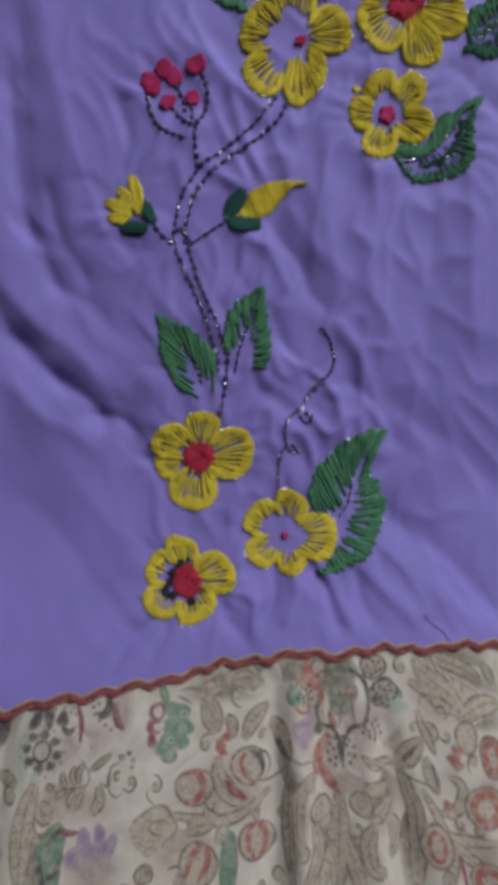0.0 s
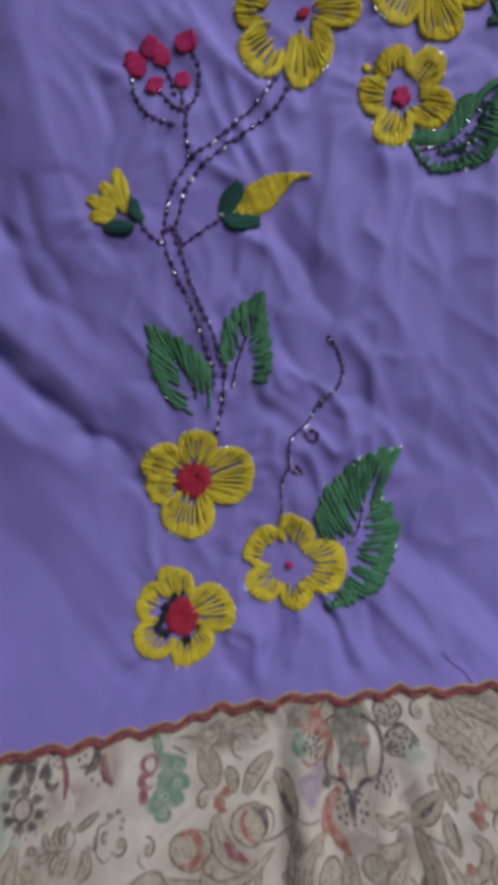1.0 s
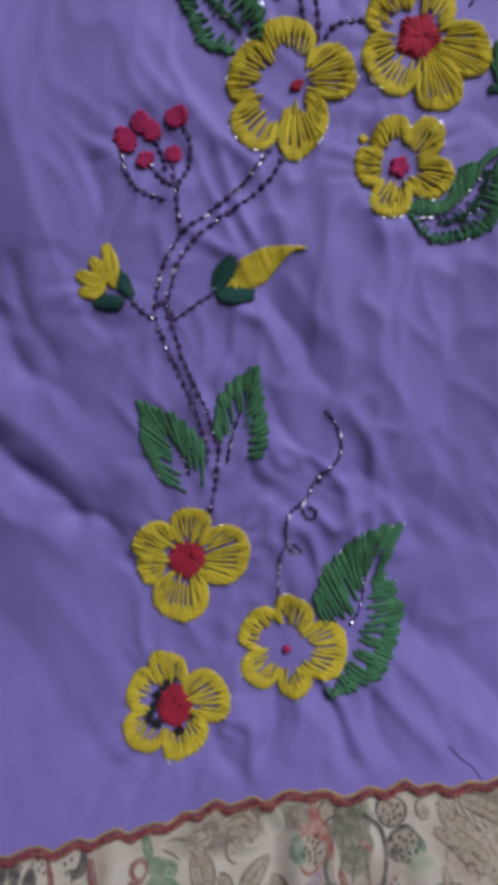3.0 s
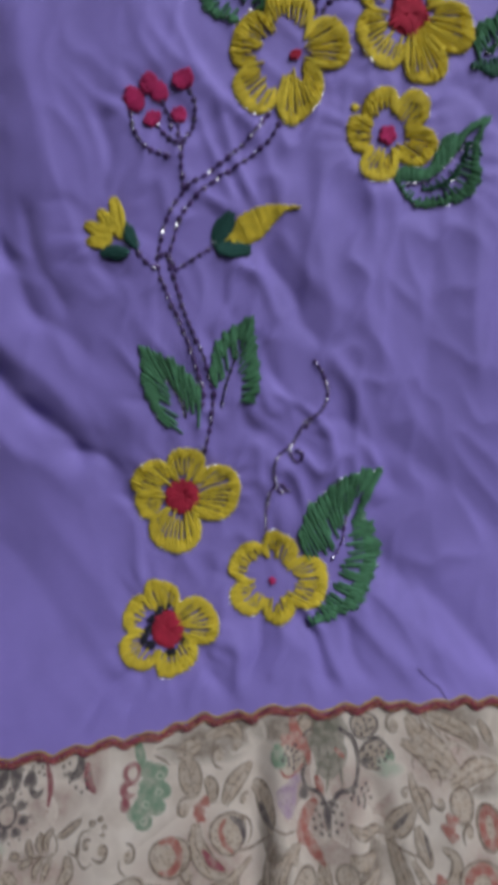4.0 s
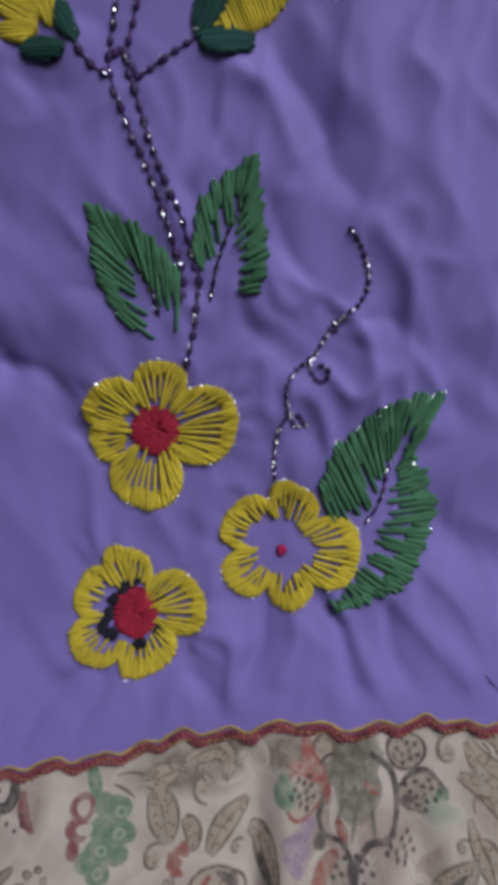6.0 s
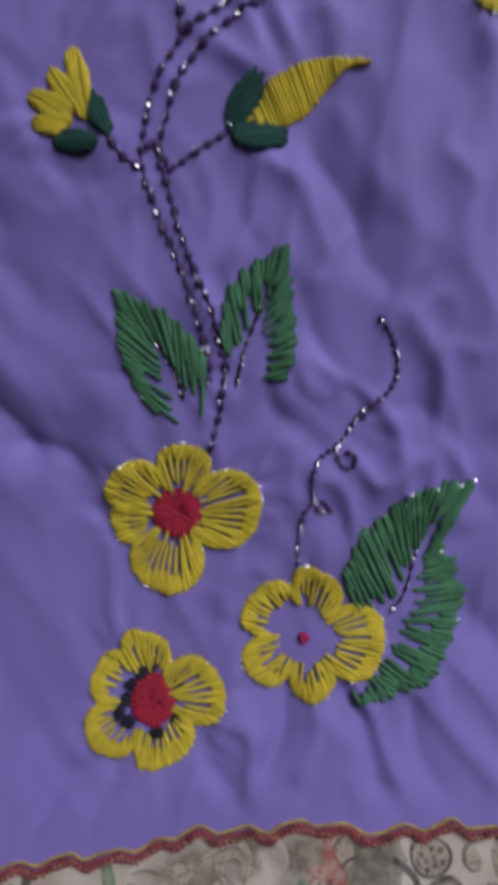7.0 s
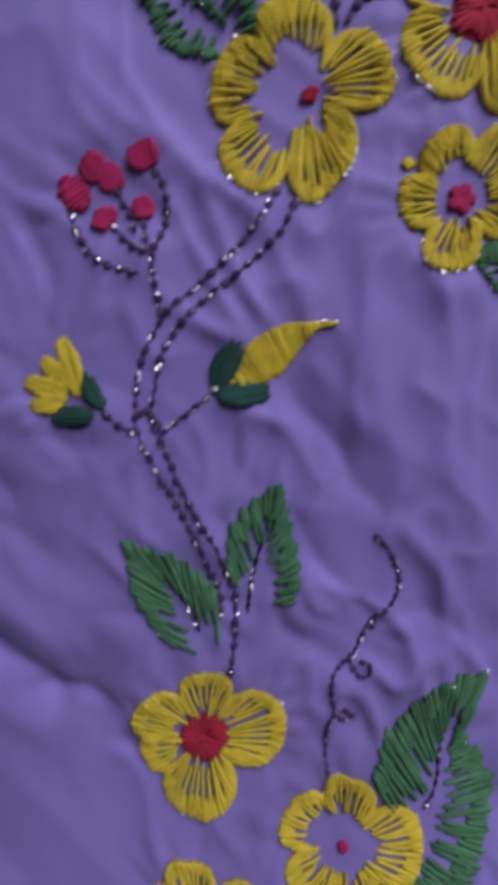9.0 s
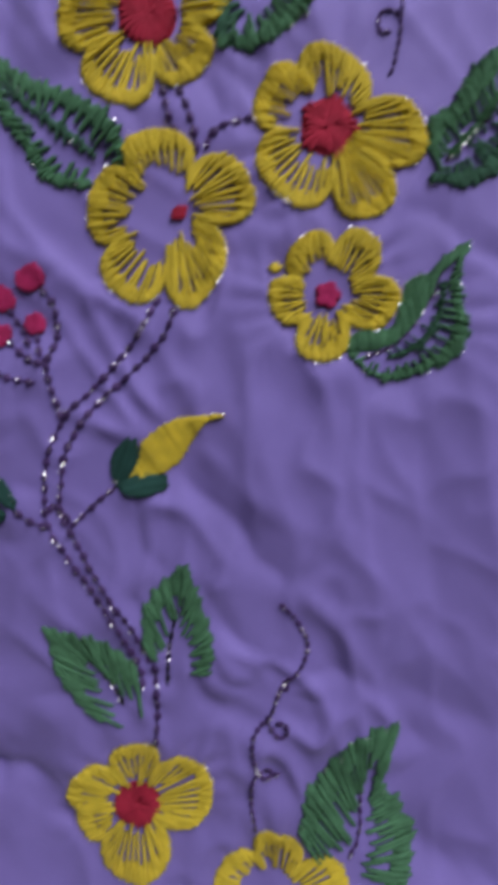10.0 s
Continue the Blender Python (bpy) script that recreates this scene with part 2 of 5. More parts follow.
MAP_X, MAP_Y, MAP_STEP = -0.215, -0.125, 0.001
map_xs, map_ys = np.arange(MAP_X, 0.2555, MAP_STEP), np.arange(MAP_Y, 0.3105, MAP_STEP)
HEIGHTS = lie(*np.meshgrid(map_xs, map_ys, indexing="ij"))
HEIGHTS += np.array([[rough_lie(a, b) for b in map_ys] for a in map_xs])

held = np.zeros_like(HEIGHTS)
for px, py, r, n in PUCKERS:
    d = np.hypot(map_xs[:, None] * 1000 - px, map_ys[None, :] * 1000 - py)
    held = np.maximum(held, np.exp(-(d / (0.92 * r)) ** 4))
HEIGHTS = rise(map_ys)[None, :] + (HEIGHTS - rise(map_ys)[None, :]) * (1 - 0.72 * held)
rest = rise(map_ys)[None, :] - 0.0045
edge_line = np.array([float(v) for v in edge_y(map_xs)])
hold = np.clip((map_ys[None, :] - edge_line[:, None] - 0.0005) / 0.009, 0, 1)
HEIGHTS = rise(map_ys)[None, :] * (1 - hold) + HEIGHTS * hold
HEIGHTS = np.where(HEIGHTS < rest, rest + (HEIGHTS - rest) * 0.15, HEIGHTS)


def top(x, y):
    """The height of the crumpled purple cloth."""
    u, v = (x - MAP_X) / MAP_STEP, (y - MAP_Y) / MAP_STEP
    i, j = int(min(max(u, 0), len(map_xs) - 2)), int(min(max(v, 0), len(map_ys) - 2))
    u, v = u - i, v - j
    return float(HEIGHTS[i, j] * (1 - u) * (1 - v) + HEIGHTS[i + 1, j] * u * (1 - v) + HEIGHTS[i, j + 1] * (1 - u) * v + HEIGHTS[i + 1, j + 1] * u * v)


# ---- mesh helpers ----


def mesh_object(name, verts, faces, mat, parent=None, label="", smooth=True):
    me = bpy.data.meshes.new(name)
    me.from_pydata([tuple(v) for v in verts], [], faces)
    me.materials.append(mat)
    if smooth:
        me.polygons.foreach_set("use_smooth", [True] * len(me.polygons))
    me.update()
    ob = new(name, me)
    ob.parent = parent
    if label:
        ob["label"] = label
    return ob


def part(name, bm, mat, parent, label=""):
    me = bpy.data.meshes.new(name)
    bm.to_mesh(me)
    bm.free()
    me.materials.append(mat)
    me.polygons.foreach_set("use_smooth", [True] * len(me.polygons))
    ob = new(name, me)
    ob.parent = parent
    if label:
        ob["label"] = label
    return ob


def thing(name, label, category, group=""):
    return tagged(new(name), label, category, group)


def box(name, lo, hi, mat, parent=None, bevel=0.0):
    bm = bmesh.new()
    bmesh.ops.create_cube(bm, size=1)
    for v in bm.verts:
        v.co = [lo[i] + (v.co[i] + 0.5) * (hi[i] - lo[i]) for i in range(3)]
    if bevel:
        bmesh.ops.bevel(bm, geom=bm.edges[:], offset=bevel, segments=3, affect="EDGES", profile=0.6)
    ob = part(name, bm, mat, parent)
    if not bevel:
        ob.data.polygons.foreach_set("use_smooth", [False] * len(ob.data.polygons))
    return ob


def curve(pts, step=None, n=None):
    """An even run of places along a smooth line through pts (mm)."""
    pts = [np.array(p, float) for p in pts]
    ext = [2 * pts[0] - pts[1]] + pts + [2 * pts[-1] - pts[-2]]
    fine = []
    for i in range(1, len(ext) - 2):
        p0, p1, p2, p3 = ext[i - 1:i + 3]
        for k in range(16):
            t = k / 16
            fine.append(0.5 * (2 * p1 + (p2 - p0) * t + (2 * p0 - 5 * p1 + 4 * p2 - p3) * t * t + (3 * p1 - p0 - 3 * p2 + p3) * t ** 3))
    fine.append(pts[-1])
    fine = np.array(fine)
    s = np.concatenate([[0], np.cumsum(np.hypot(*np.diff(fine, axis=0).T))])
    if n is None:
        n = max(2, int(round(s[-1] / step)) + 1)
    q = np.linspace(0, s[-1], n)
    return np.column_stack([np.interp(q, s, fine[:, 0]), np.interp(q, s, fine[:, 1])])


def tube(name, pts, radius, mat, parent, lift=0.3, surface=None, sides=6, flat=0.8, label=""):
    """A cord laid on the cloth along pts (mm)."""
    surface = surface or top
    verts, faces = [], []
    for i, p in enumerate(pts):
        a, b = pts[max(i - 1, 0)], pts[min(i + 1, len(pts) - 1)]
        d = np.array(b) - np.array(a)
        d = d / (np.hypot(*d) + 1e-9)
        z = surface(p[0] * MM, p[1] * MM) * 1000 + lift
        for k in range(sides):
            an = 2 * math.pi * k / sides
            c, s = math.cos(an) * radius, math.sin(an) * radius * flat
            verts.append(((p[0] - d[1] * c) * MM, (p[1] + d[0] * c) * MM, (z + s) * MM))
    for i in range(len(pts) - 1):
        for k in range(sides):
            k2 = (k + 1) % sides
            faces.append((i * sides + k, i * sides + k2, (i + 1) * sides + k2, (i + 1) * sides + k))
    faces.append(tuple(range(sides))[::-1])
    faces.append(tuple((len(pts) - 1) * sides + k for k in range(sides)))
    return mesh_object(name, verts, faces, mat, parent, label)


def stitch_mesh(name, mat, profile):
    """One thread of unit length along x, unit half width and height, sunk at both ends."""
    sides = 6
    verts, faces = [], []
    for u, r, z0 in profile:
        for k in range(sides):
            an = math.pi * (k / (sides - 1)) if k < sides else 0
            verts.append((u, -math.cos(an) * r, z0 + math.sin(an) * r))
    for i in range(len(profile) - 1):
        for k in range(sides - 1):
            faces.append((i * sides + k, i * sides + k + 1, (i + 1) * sides + k + 1, (i + 1) * sides + k))
        faces.append((i * sides + sides - 1, i * sides, (i + 1) * sides, (i + 1) * sides + sides - 1))
    faces.append(tuple(range(sides)))
    faces.append(tuple((len(profile) - 1) * sides + k for k in range(sides))[::-1])
    me = bpy.data.meshes.new(name)
    me.from_pydata(verts, [], [f[::-1] for f in faces])
    me.materials.append(mat)
    me.polygons.foreach_set("use_smooth", [True] * len(me.polygons))
    return me


SATIN = [(0.0, 0.45, -0.9), (0.06, 0.85, -0.35), (0.25, 1.0, 0.0), (0.7, 1.0, 0.0), (0.93, 0.92, -0.15), (1.0, 0.5, -0.7)]
LINK = [(0.0, 0.25, -0.3), (0.15, 0.75, 0.0), (0.4, 1.05, 0.0), (0.7, 0.95, 0.0), (0.9, 0.6, 0.0), (1.0, 0.25, -0.3)]
STITCH = {m.name: stitch_mesh("stitch", m, SATIN) for m in (YELLOW, RED, PINK, GREEN, SAGE, TEAL, DARK, INK, MAROON)}
CHAIN = {m.name: stitch_mesh("chain_stitch", m, LINK) for m in (DARK, INK, TEAL)}
rng = random.Random(4)


def lay(mesh, a, b, wide, high, parent, lift=0.0, name="stitch"):
    """A thread from a to b (mm) on the cloth."""
    ax, ay, bx, by = a[0] * MM, a[1] * MM, b[0] * MM, b[1] * MM
    za, zb = top(ax, ay), top(bx, by)
    mid = top((ax + bx) / 2, (ay + by) / 2) - (za + zb) / 2
    up = max(mid, 0) + lift * MM
    p, q = Vector((ax, ay, za + up)), Vector((bx, by, zb + up))
    x = q - p
    n = x.length
    x.normalize()
    yv = Vector((0, 0, 1)).cross(x)
    yv.normalize()
    zv = x.cross(yv)
    m = Matrix(((x.x, yv.x, zv.x, p.x), (x.y, yv.y, zv.y, p.y), (x.z, yv.z, zv.z, p.z), (0, 0, 0, 1)))
    ob = new(name, mesh)
    ob.parent = parent
    ob.matrix_local = m @ Matrix.Diagonal((n, wide * MM, high * MM, 1))
    return ob


def fleck_mesh():
    bm = bmesh.new()
    bmesh.ops.create_icosphere(bm, subdivisions=1, radius=1)
    for v in bm.verts:
        v.co.z *= 0.14
    me = bpy.data.meshes.new("tinsel_fleck")
    bm.to_mesh(me)
    bm.free()
    me.materials.append(TINSEL)
    return me


FLECK = fleck_mesh()


def fleck(p, parent, size=0.28, lift=1.0, along=None):
    """A bit of silver tinsel twisted in with the thread."""
    ob = new("tinsel_fleck", FLECK)
    ob.parent = parent
    x, y = p[0] * MM, p[1] * MM
    turn = along if along is not None else rng.uniform(0, 180)
    ob.matrix_local = Matrix.Translation((x, y, top(x, y) + lift * MM)) @ pose(0, 0, 0, -22 + rng.uniform(-17, 17), 14 + rng.uniform(-17, 17), 0) @ pose(0, 0, 0, 0, 0, turn) @ Matrix.Diagonal((size * rng.uniform(1.6, 3.0) * MM, size * 0.7 * MM, size * MM, 1))
    return ob


def pad(name, rim, core, mat, parent, high=0.5, label=""):
    """A low padded band between a rim line and a core line (mm, same count)."""
    verts, faces = [], []
    cols = 5
    n = len(rim)
    for i in range(n):
        for k in range(cols):
            t = k / (cols - 1)
            p = rim[i] * (1 - t) + core[i] * t
            z = top(p[0] * MM, p[1] * MM) * 1000 + high * math.sin(math.pi * min(0.95, 0.12 + 0.8 * t)) - 0.15
            verts.append((p[0] * MM, p[1] * MM, z * MM))
    for i in range(n - 1):
        for k in range(cols - 1):
            a = i * cols + k
            faces.append((a, a + 1, a + cols + 1, a + cols))
    return mesh_object(name, verts, faces, mat, parent, label)


# ---- the room round the bed ----
box("floor", (-1.9, -1.9, -0.60), (1.9, 0.9, -0.55), FLOOR)
box("ceiling", (-1.9, -1.9, 2.15), (1.9, 0.9, 2.25), WALL)
box("wall_south", (-1.9, -2.0, -0.55), (1.9, -1.9, 2.15), WALL)
box("wall_east", (1.9, -2.0, -0.55), (2.0, 1.0, 2.15), WALL)
box("wall_west", (-2.0, -2.0, -0.55), (-1.9, 1.0, 2.15), WALL)
wx0, wx1, wz0, wz1 = WINDOW_X - 0.5, WINDOW_X + 0.5, WINDOW_Z - 0.45, WINDOW_Z + 0.45
wall_n = box("wall_north", (-1.9, 0.9, -0.55), (wx0, 1.0, 2.15), WALL)
box("wall_pier", (wx1, 0.9, -0.55), (1.9, 1.0, 2.15), WALL, wall_n)
box("wall_apron", (wx0, 0.9, -0.55), (wx1, 1.0, wz0), WALL, wall_n)
box("wall_lintel", (wx0, 0.9, wz1), (wx1, 1.0, 2.15), WALL, wall_n)
win = new("window_1")
for lo, hi in (((wx0, 0.92, wz0), (wx0 + 0.05, 0.98, wz1)), ((wx1 - 0.05, 0.92, wz0), (wx1, 0.98, wz1)),
               ((wx0 + 0.05, 0.92, wz0), (wx1 - 0.05, 0.98, wz0 + 0.05)), ((wx0 + 0.05, 0.92, wz1 - 0.05), (wx1 - 0.05, 0.98, wz1))):
    box("window_frame", lo, hi, WOOD, win)
pane = box("pane", (wx0 + 0.05, 0.948, wz0 + 0.05), (wx1 - 0.05, 0.952, wz1 - 0.05), GLASS, win)
pane.visible_shadow = False
for o in bpy.data.objects:
    if o.parent is None and o.type in ("MESH", "EMPTY"):
        tagged(o, kind="structure")

bed = thing("bed", "wooden bed with a plain pale sheet over its mattress", "bed")
box("mattress", (-0.95, -0.95, -0.28), (0.95, 0.75, -0.009), SHEET, bed, 0.03)
box("bed_frame", (-0.98, -0.98, -0.38), (0.98, 0.78, -0.28), WOOD, bed, 0.01)
for sx in (-0.92, 0.84):
    for sy in (-0.92, 0.65):
        box("leg", (sx, sy, -0.55), (sx + 0.08, sy + 0.08, -0.38), WOOD, bed, 0.006)


def cushion():
    """A flat cushion that lifts the near side of the cloths."""
    xs, ys = np.linspace(-0.34, 0.38, 40), np.linspace(-0.50, -0.005, 60)
    verts, faces = [], []
    for y in ys:
        for x in xs:
            ex = min(1.0, (0.36 - abs(x - 0.02)) / 0.09)
            ey = min(1.0, (y + 0.50) / 0.10)
            round_off = math.sqrt(max(0, 1 - (1 - ex) ** 2)) * math.sqrt(max(0, 1 - (1 - ey) ** 2))
            verts.append((x, y, -0.0105 + (float(rise(y)) + 0.004) * round_off))
    w = len(xs)
    for j in range(len(ys) - 1):
        for i in range(w - 1):
            faces.append((j * w + i, j * w + i + 1, (j + 1) * w + i + 1, (j + 1) * w + i))
    ob = mesh_object("cushion", verts, faces, SHEET)
    sol = ob.modifiers.new("thick", "SOLIDIFY")
    sol.thickness, sol.offset = 0.002, -1
    return tagged(ob, "plain pale cushion lying under the printed cloth", "cushion")


cushion()

# ---- the printed cloth ----
PRINT_FOLDS = [(34, -80, 35, -150, 2.6, 5), (28, -78, 26, -150, -2.0, 5), (44, -100, 44, -150, -1.4, 4), (66, -98, 76, -150, -3.0, 5), (58, -100, 62, -150, 1.6, 5),
               (84, -70, 110, -85, -1.6, 4), (-68, -85, -64, -130, -2.2, 5), (92, -100, 104, -140, 1.4, 6), (-20, -90, -25, -150, 0.8, 9)]


def under(x, y):
    """The height of the printed cloth."""
    u, v = x * 1000, y * 1000
    z = float(rise(y)) * 1000 - 1.3
    for x0, y0, x1, y1, up, wide in PRINT_FOLDS:
        dx, dy = x1 - x0, y1 - y0
        n = math.hypot(dx, dy)
        s = ((u - x0) * dx + (v - y0) * dy) / (n * n)
        d = ((u - x0) * dy - (v - y0) * dx) / n + 1.0 * math.sin(s * 4 + x0)
        past = max(-s, s - 1, 0) * n / 14
        z += 1.5 * up * math.exp(-(d / wide) ** 2 - past ** 2) * min(1.0, max(0.0, (-70 - v) / 14))
    z += 0.5 * noise.noise(Vector((x * 55, y * 40, 3.3)))
    z -= 3.6 * min(1.0, max(0.0, (y - float(edge_y(x)) - 0.003) / 0.008))
    return z * MM


def grid_object(name, xs, rows, height, mat, thick):
    """A sheet whose columns run at xs; rows(x) gives its y along each."""
    verts, faces = [], []
    cols = [rows(x) for x in xs]
    n = len(cols[0])
    for x, ys in zip(xs, cols):
        zs = height(np.full(n, x), ys)
        verts.extend(zip([x] * n, ys, zs))
    for i in range(len(xs) - 1):
        for j in range(n - 1):
            a = i * n + j
            faces.append((a, a + n, a + n + 1, a + 1))
    ob = mesh_object(name, verts, faces, mat)
    sol = ob.modifiers.new("thick", "SOLIDIFY")
    sol.thickness, sol.offset = thick, -1
    return ob


printed = grid_object("printed_cloth", np.arange(-0.20, 0.2405, 0.0011), lambda x: np.arange(-0.25, -0.04, 0.0011),
                      lambda xs, ys: [under(a, b) for a, b in zip(xs, ys)], CREAM, 0.0004)
tagged(printed, "cream cotton cloth printed with brown paisley scrolls and red flowers", "fabric")


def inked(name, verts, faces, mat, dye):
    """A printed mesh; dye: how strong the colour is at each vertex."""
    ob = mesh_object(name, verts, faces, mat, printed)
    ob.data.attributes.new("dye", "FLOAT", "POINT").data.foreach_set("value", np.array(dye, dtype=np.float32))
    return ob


def ink_shape(name, rim, mat, level=1, inner=None):
    """A printed patch: a filled outline (mm), or the band between two outlines. Washes fade out to their rim."""
    lift = 0.17 + 0.06 * level
    rim = np.array(rim)
    c = np.mean(rim, axis=0) if inner is None else None
    size = float(np.hypot(*(rim - rim.mean(axis=0)).T).max())
    if size > 4:
        rim = np.array([rim[i] * (1 - t) + rim[(i + 1) % len(rim)] * t for i in range(len(rim)) for t in ((0, 0.5) if size < 9 else (0, 0.34, 0.67))])
    n = len(rim)
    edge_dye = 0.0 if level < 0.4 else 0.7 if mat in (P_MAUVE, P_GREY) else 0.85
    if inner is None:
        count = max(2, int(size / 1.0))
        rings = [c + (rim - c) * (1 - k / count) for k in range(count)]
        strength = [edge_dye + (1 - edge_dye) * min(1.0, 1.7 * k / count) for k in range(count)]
    else:
        inner = np.array(inner)
        if len(inner) != n:
            inner = np.array([inner[i] * (1 - t) + inner[(i + 1) % len(inner)] * t for i in range(len(inner)) for t in ((0, 0.5) if size < 9 else (0, 0.34, 0.67))])
        rings, strength = [rim, inner], [1.0, 1.0]
    verts = [(p[0] * MM, p[1] * MM, under(p[0] * MM, p[1] * MM) + lift * MM) for ring in rings for p in ring]
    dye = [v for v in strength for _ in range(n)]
    faces = [(k * n + i, k * n + (i + 1) % n, (k + 1) * n + (i + 1) % n, (k + 1) * n + i) for k in range(len(rings) - 1) for i in range(n)]
    if inner is None:
        verts.append((c[0] * MM, c[1] * MM, under(c[0] * MM, c[1] * MM) + lift * MM))
        dye.append(1.0)
        last = (len(rings) - 1) * n
        faces += [(last + i, last + (i + 1) % n, len(verts) - 1) for i in range(n)]
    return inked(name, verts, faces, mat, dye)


def oval(c, rx, ry, turn=0.0, n=18, wob=0.0, lobes=0):
    a = np.linspace(0, 2 * np.pi, n, endpoint=False)
    r = 1 + wob * np.cos(lobes * a) if lobes else 1 + wob * np.sin(3 * a + c[0])
    x, y = rx * r * np.cos(a), ry * r * np.sin(a)
    t = radians(turn)
    return np.column_stack([c[0] + x * math.cos(t) - y * math.sin(t), c[1] + x * math.sin(t) + y * math.cos(t)])


def ink_line(name, pts, wide, mat, level=2, taper=False, step=0.8):
    pts = curve(pts, step=step)
    n = len(pts)
    d = np.gradient(pts, axis=0)
    d /= np.hypot(d[:, 0], d[:, 1])[:, None] + 1e-9
    w = np.full(n, wide / 2)
    if taper:
        w *= np.sin(np.linspace(0.25, np.pi - 0.15, n)) ** 0.7
    side = np.column_stack([-d[:, 1], d[:, 0]]) * w[:, None]
    rows = max(2, int(wide / 1.2) + 1)
    lift = 0.17 + 0.06 * level
    verts = [(p[0] * MM, p[1] * MM, under(p[0] * MM, p[1] * MM) + lift * MM) for k in range(rows) for p in pts + side * (2 * k / (rows - 1) - 1)]
    faces = [(k * n + i, k * n + i + 1, (k + 1) * n + i + 1, (k + 1) * n + i) for k in range(rows - 1) for i in range(n - 1)]
    return inked(name, verts, faces, mat, [1.0] * len(verts))


def ink_ring(c, rx, ry, turn, wide, mat, level=2, n=22):
    return ink_shape("printed_ring", oval(c, rx, ry, turn, n), mat, level, oval(c, rx - wide, ry - wide, turn, n))


def ink_dots(spots, r, mat, level=3):
    """Small printed dots, joined."""
    verts, faces = [], []
    for x, y in spots:
        o = len(verts)
        for k in range(6):
            a = k * math.pi / 3
            px, py = (x + r * math.cos(a)) * MM, (y + r * math.sin(a)) * MM
            verts.append((px, py, under(px, py) + (0.17 + 0.06 * level) * MM))
        faces.append(tuple(range(o, o + 6)))
    return tagged(inked("printed_dots", verts, faces, mat, [1.0] * len(verts)), kind="stuff")


def scroll(c, r, turn, mat=P_BROWN, hand=1, tail=1.6, wide=0.95, fill=True):
    """A printed paisley curl: a hook that rolls up, with a tan body."""
    pts = []
    for k in range(15):
        t = k / 14
        a = radians(turn) + hand * (0.2 + 4.6 * t)
        rr = r * (tail - (tail - 0.32) * t ** 0.7)
        pts.append((c[0] + rr * math.cos(a), c[1] + rr * math.sin(a)))
    if fill:
        ink_shape("printed_curl_body", oval(c, r * 0.62, r * 0.62, 0, 12), P_TAN, 1)
    ink_line("printed_curl", pts, wide, mat, 2, True, 0.6)


def paisley(c, size, turn, hand=1):
    """A printed drop that bends over at its tip, stippled inside."""
    t = radians(turn)
    d, w = np.array((math.cos(t), math.sin(t))), np.array((-math.sin(t), math.cos(t))) * hand
    c = np.array(c, float)
    rim = []
    for k in range(22):
        a = 2 * math.pi * k / 22
        u = math.cos(a) * 0.95
        half = 0.42 * math.sin(a) * (1 - 0.55 * u)
        bend = 0.45 * max(0.0, u) ** 2
        rim.append(c + d * size * u * (1 - 0.15 * max(u, 0)) + w * size * (half + bend))
    rim = np.array(rim)
    mid = rim.mean(axis=0)
    ink_shape("printed_paisley", rim, P_TAN, 1)
    ink_shape("printed_paisley_rim", rim, P_BROWN, 2, mid + (rim - mid) * (1 - 0.45 / size * 1.3))
    ink_dots([tuple(mid + (rim[rng.randrange(22)] - mid) * rng.uniform(0.0, 0.75)) for _ in range(int(size * 4))], 0.2, P_BROWN)
    if size > 3:
        scroll(tuple(c + d * size * 0.9 + w * size * 0.55), size * 0.36, turn + 60, P_BROWN, hand, 1.5, 0.6, False)


def print_leaf(pts, wide, mat=P_TAN):
    """A printed stippled leaf or frond with a brown outline and rib."""
    ink_line("printed_leaf_edge", pts, wide + 1.15, P_BROWN, 0.6, True)
    ink_line("printed_leaf", pts, wide - 0.25, mat, 1.0, True)
    if wide > 3.6:
        ink_line("printed_leaf_rib", pts, 0.4, P_BROWN, 1.4, True)


def pod(c, rx, ry, mat=P_TAN, edge=P_BROWN):
    """A printed round fruit or pod: stippled flesh inside an uneven outline."""
    rim = oval(c, rx, ry, 0, 24, 0.04)
    ink_shape("printed_fruit", rim, mat, 1.2)
    mid = rim.mean(axis=0)
    ink_shape("printed_fruit_rim", rim, edge, 2, mid + (rim - mid) * (1 - 0.8 / max(rx, 1.6)))


# washes of colour; the grey-brown ones also paint in the folds' shade
ink_shape("print_and_shade_wash", oval((-38.0, -91.4), 11.8, 5.9, 0, 26, 0.14, 0), P_WASH, -0.2)
ink_shape("print_and_shade_wash", oval((-26.1, -84.2), 5.8, 7.5, 0, 26, 0.14, 0), P_WASH, -0.2)
ink_shape("print_and_shade_wash", oval((-31.3, -121.3), 11.9, 5.9, 0, 26, 0.14, 0), P_WASH, -0.2)
ink_shape("print_and_shade_wash", oval((-48.9, -94.0), 11.4, 8.9, 0, 26, 0.14, 0), P_WASH, -0.2)
ink_shape("print_and_shade_wash", oval((-57.8, -95.3), 3.6, 13.9, 0, 26, 0.14, 0), P_MINT, 0.1)
ink_shape("print_and_shade_wash", oval((-54.2, -101.4), 4.0, 2.5, 0, 26, 0.14, 0), P_MINT, 0.1)
ink_shape("print_and_shade_wash", oval((57.2, -89.8), 12.8, 10.8, 0, 26, 0.14, 0), P_WASH, -0.2)
ink_shape("print_and_shade_wash", oval((50.3, -100.4), 13.7, 10.0, 0, 26, 0.14, 0), P_WASH, -0.2)
ink_shape("print_and_shade_wash", oval((67.7, -95.5), 6.9, 8.9, 0, 26, 0.14, 0), P_WASH, -0.2)
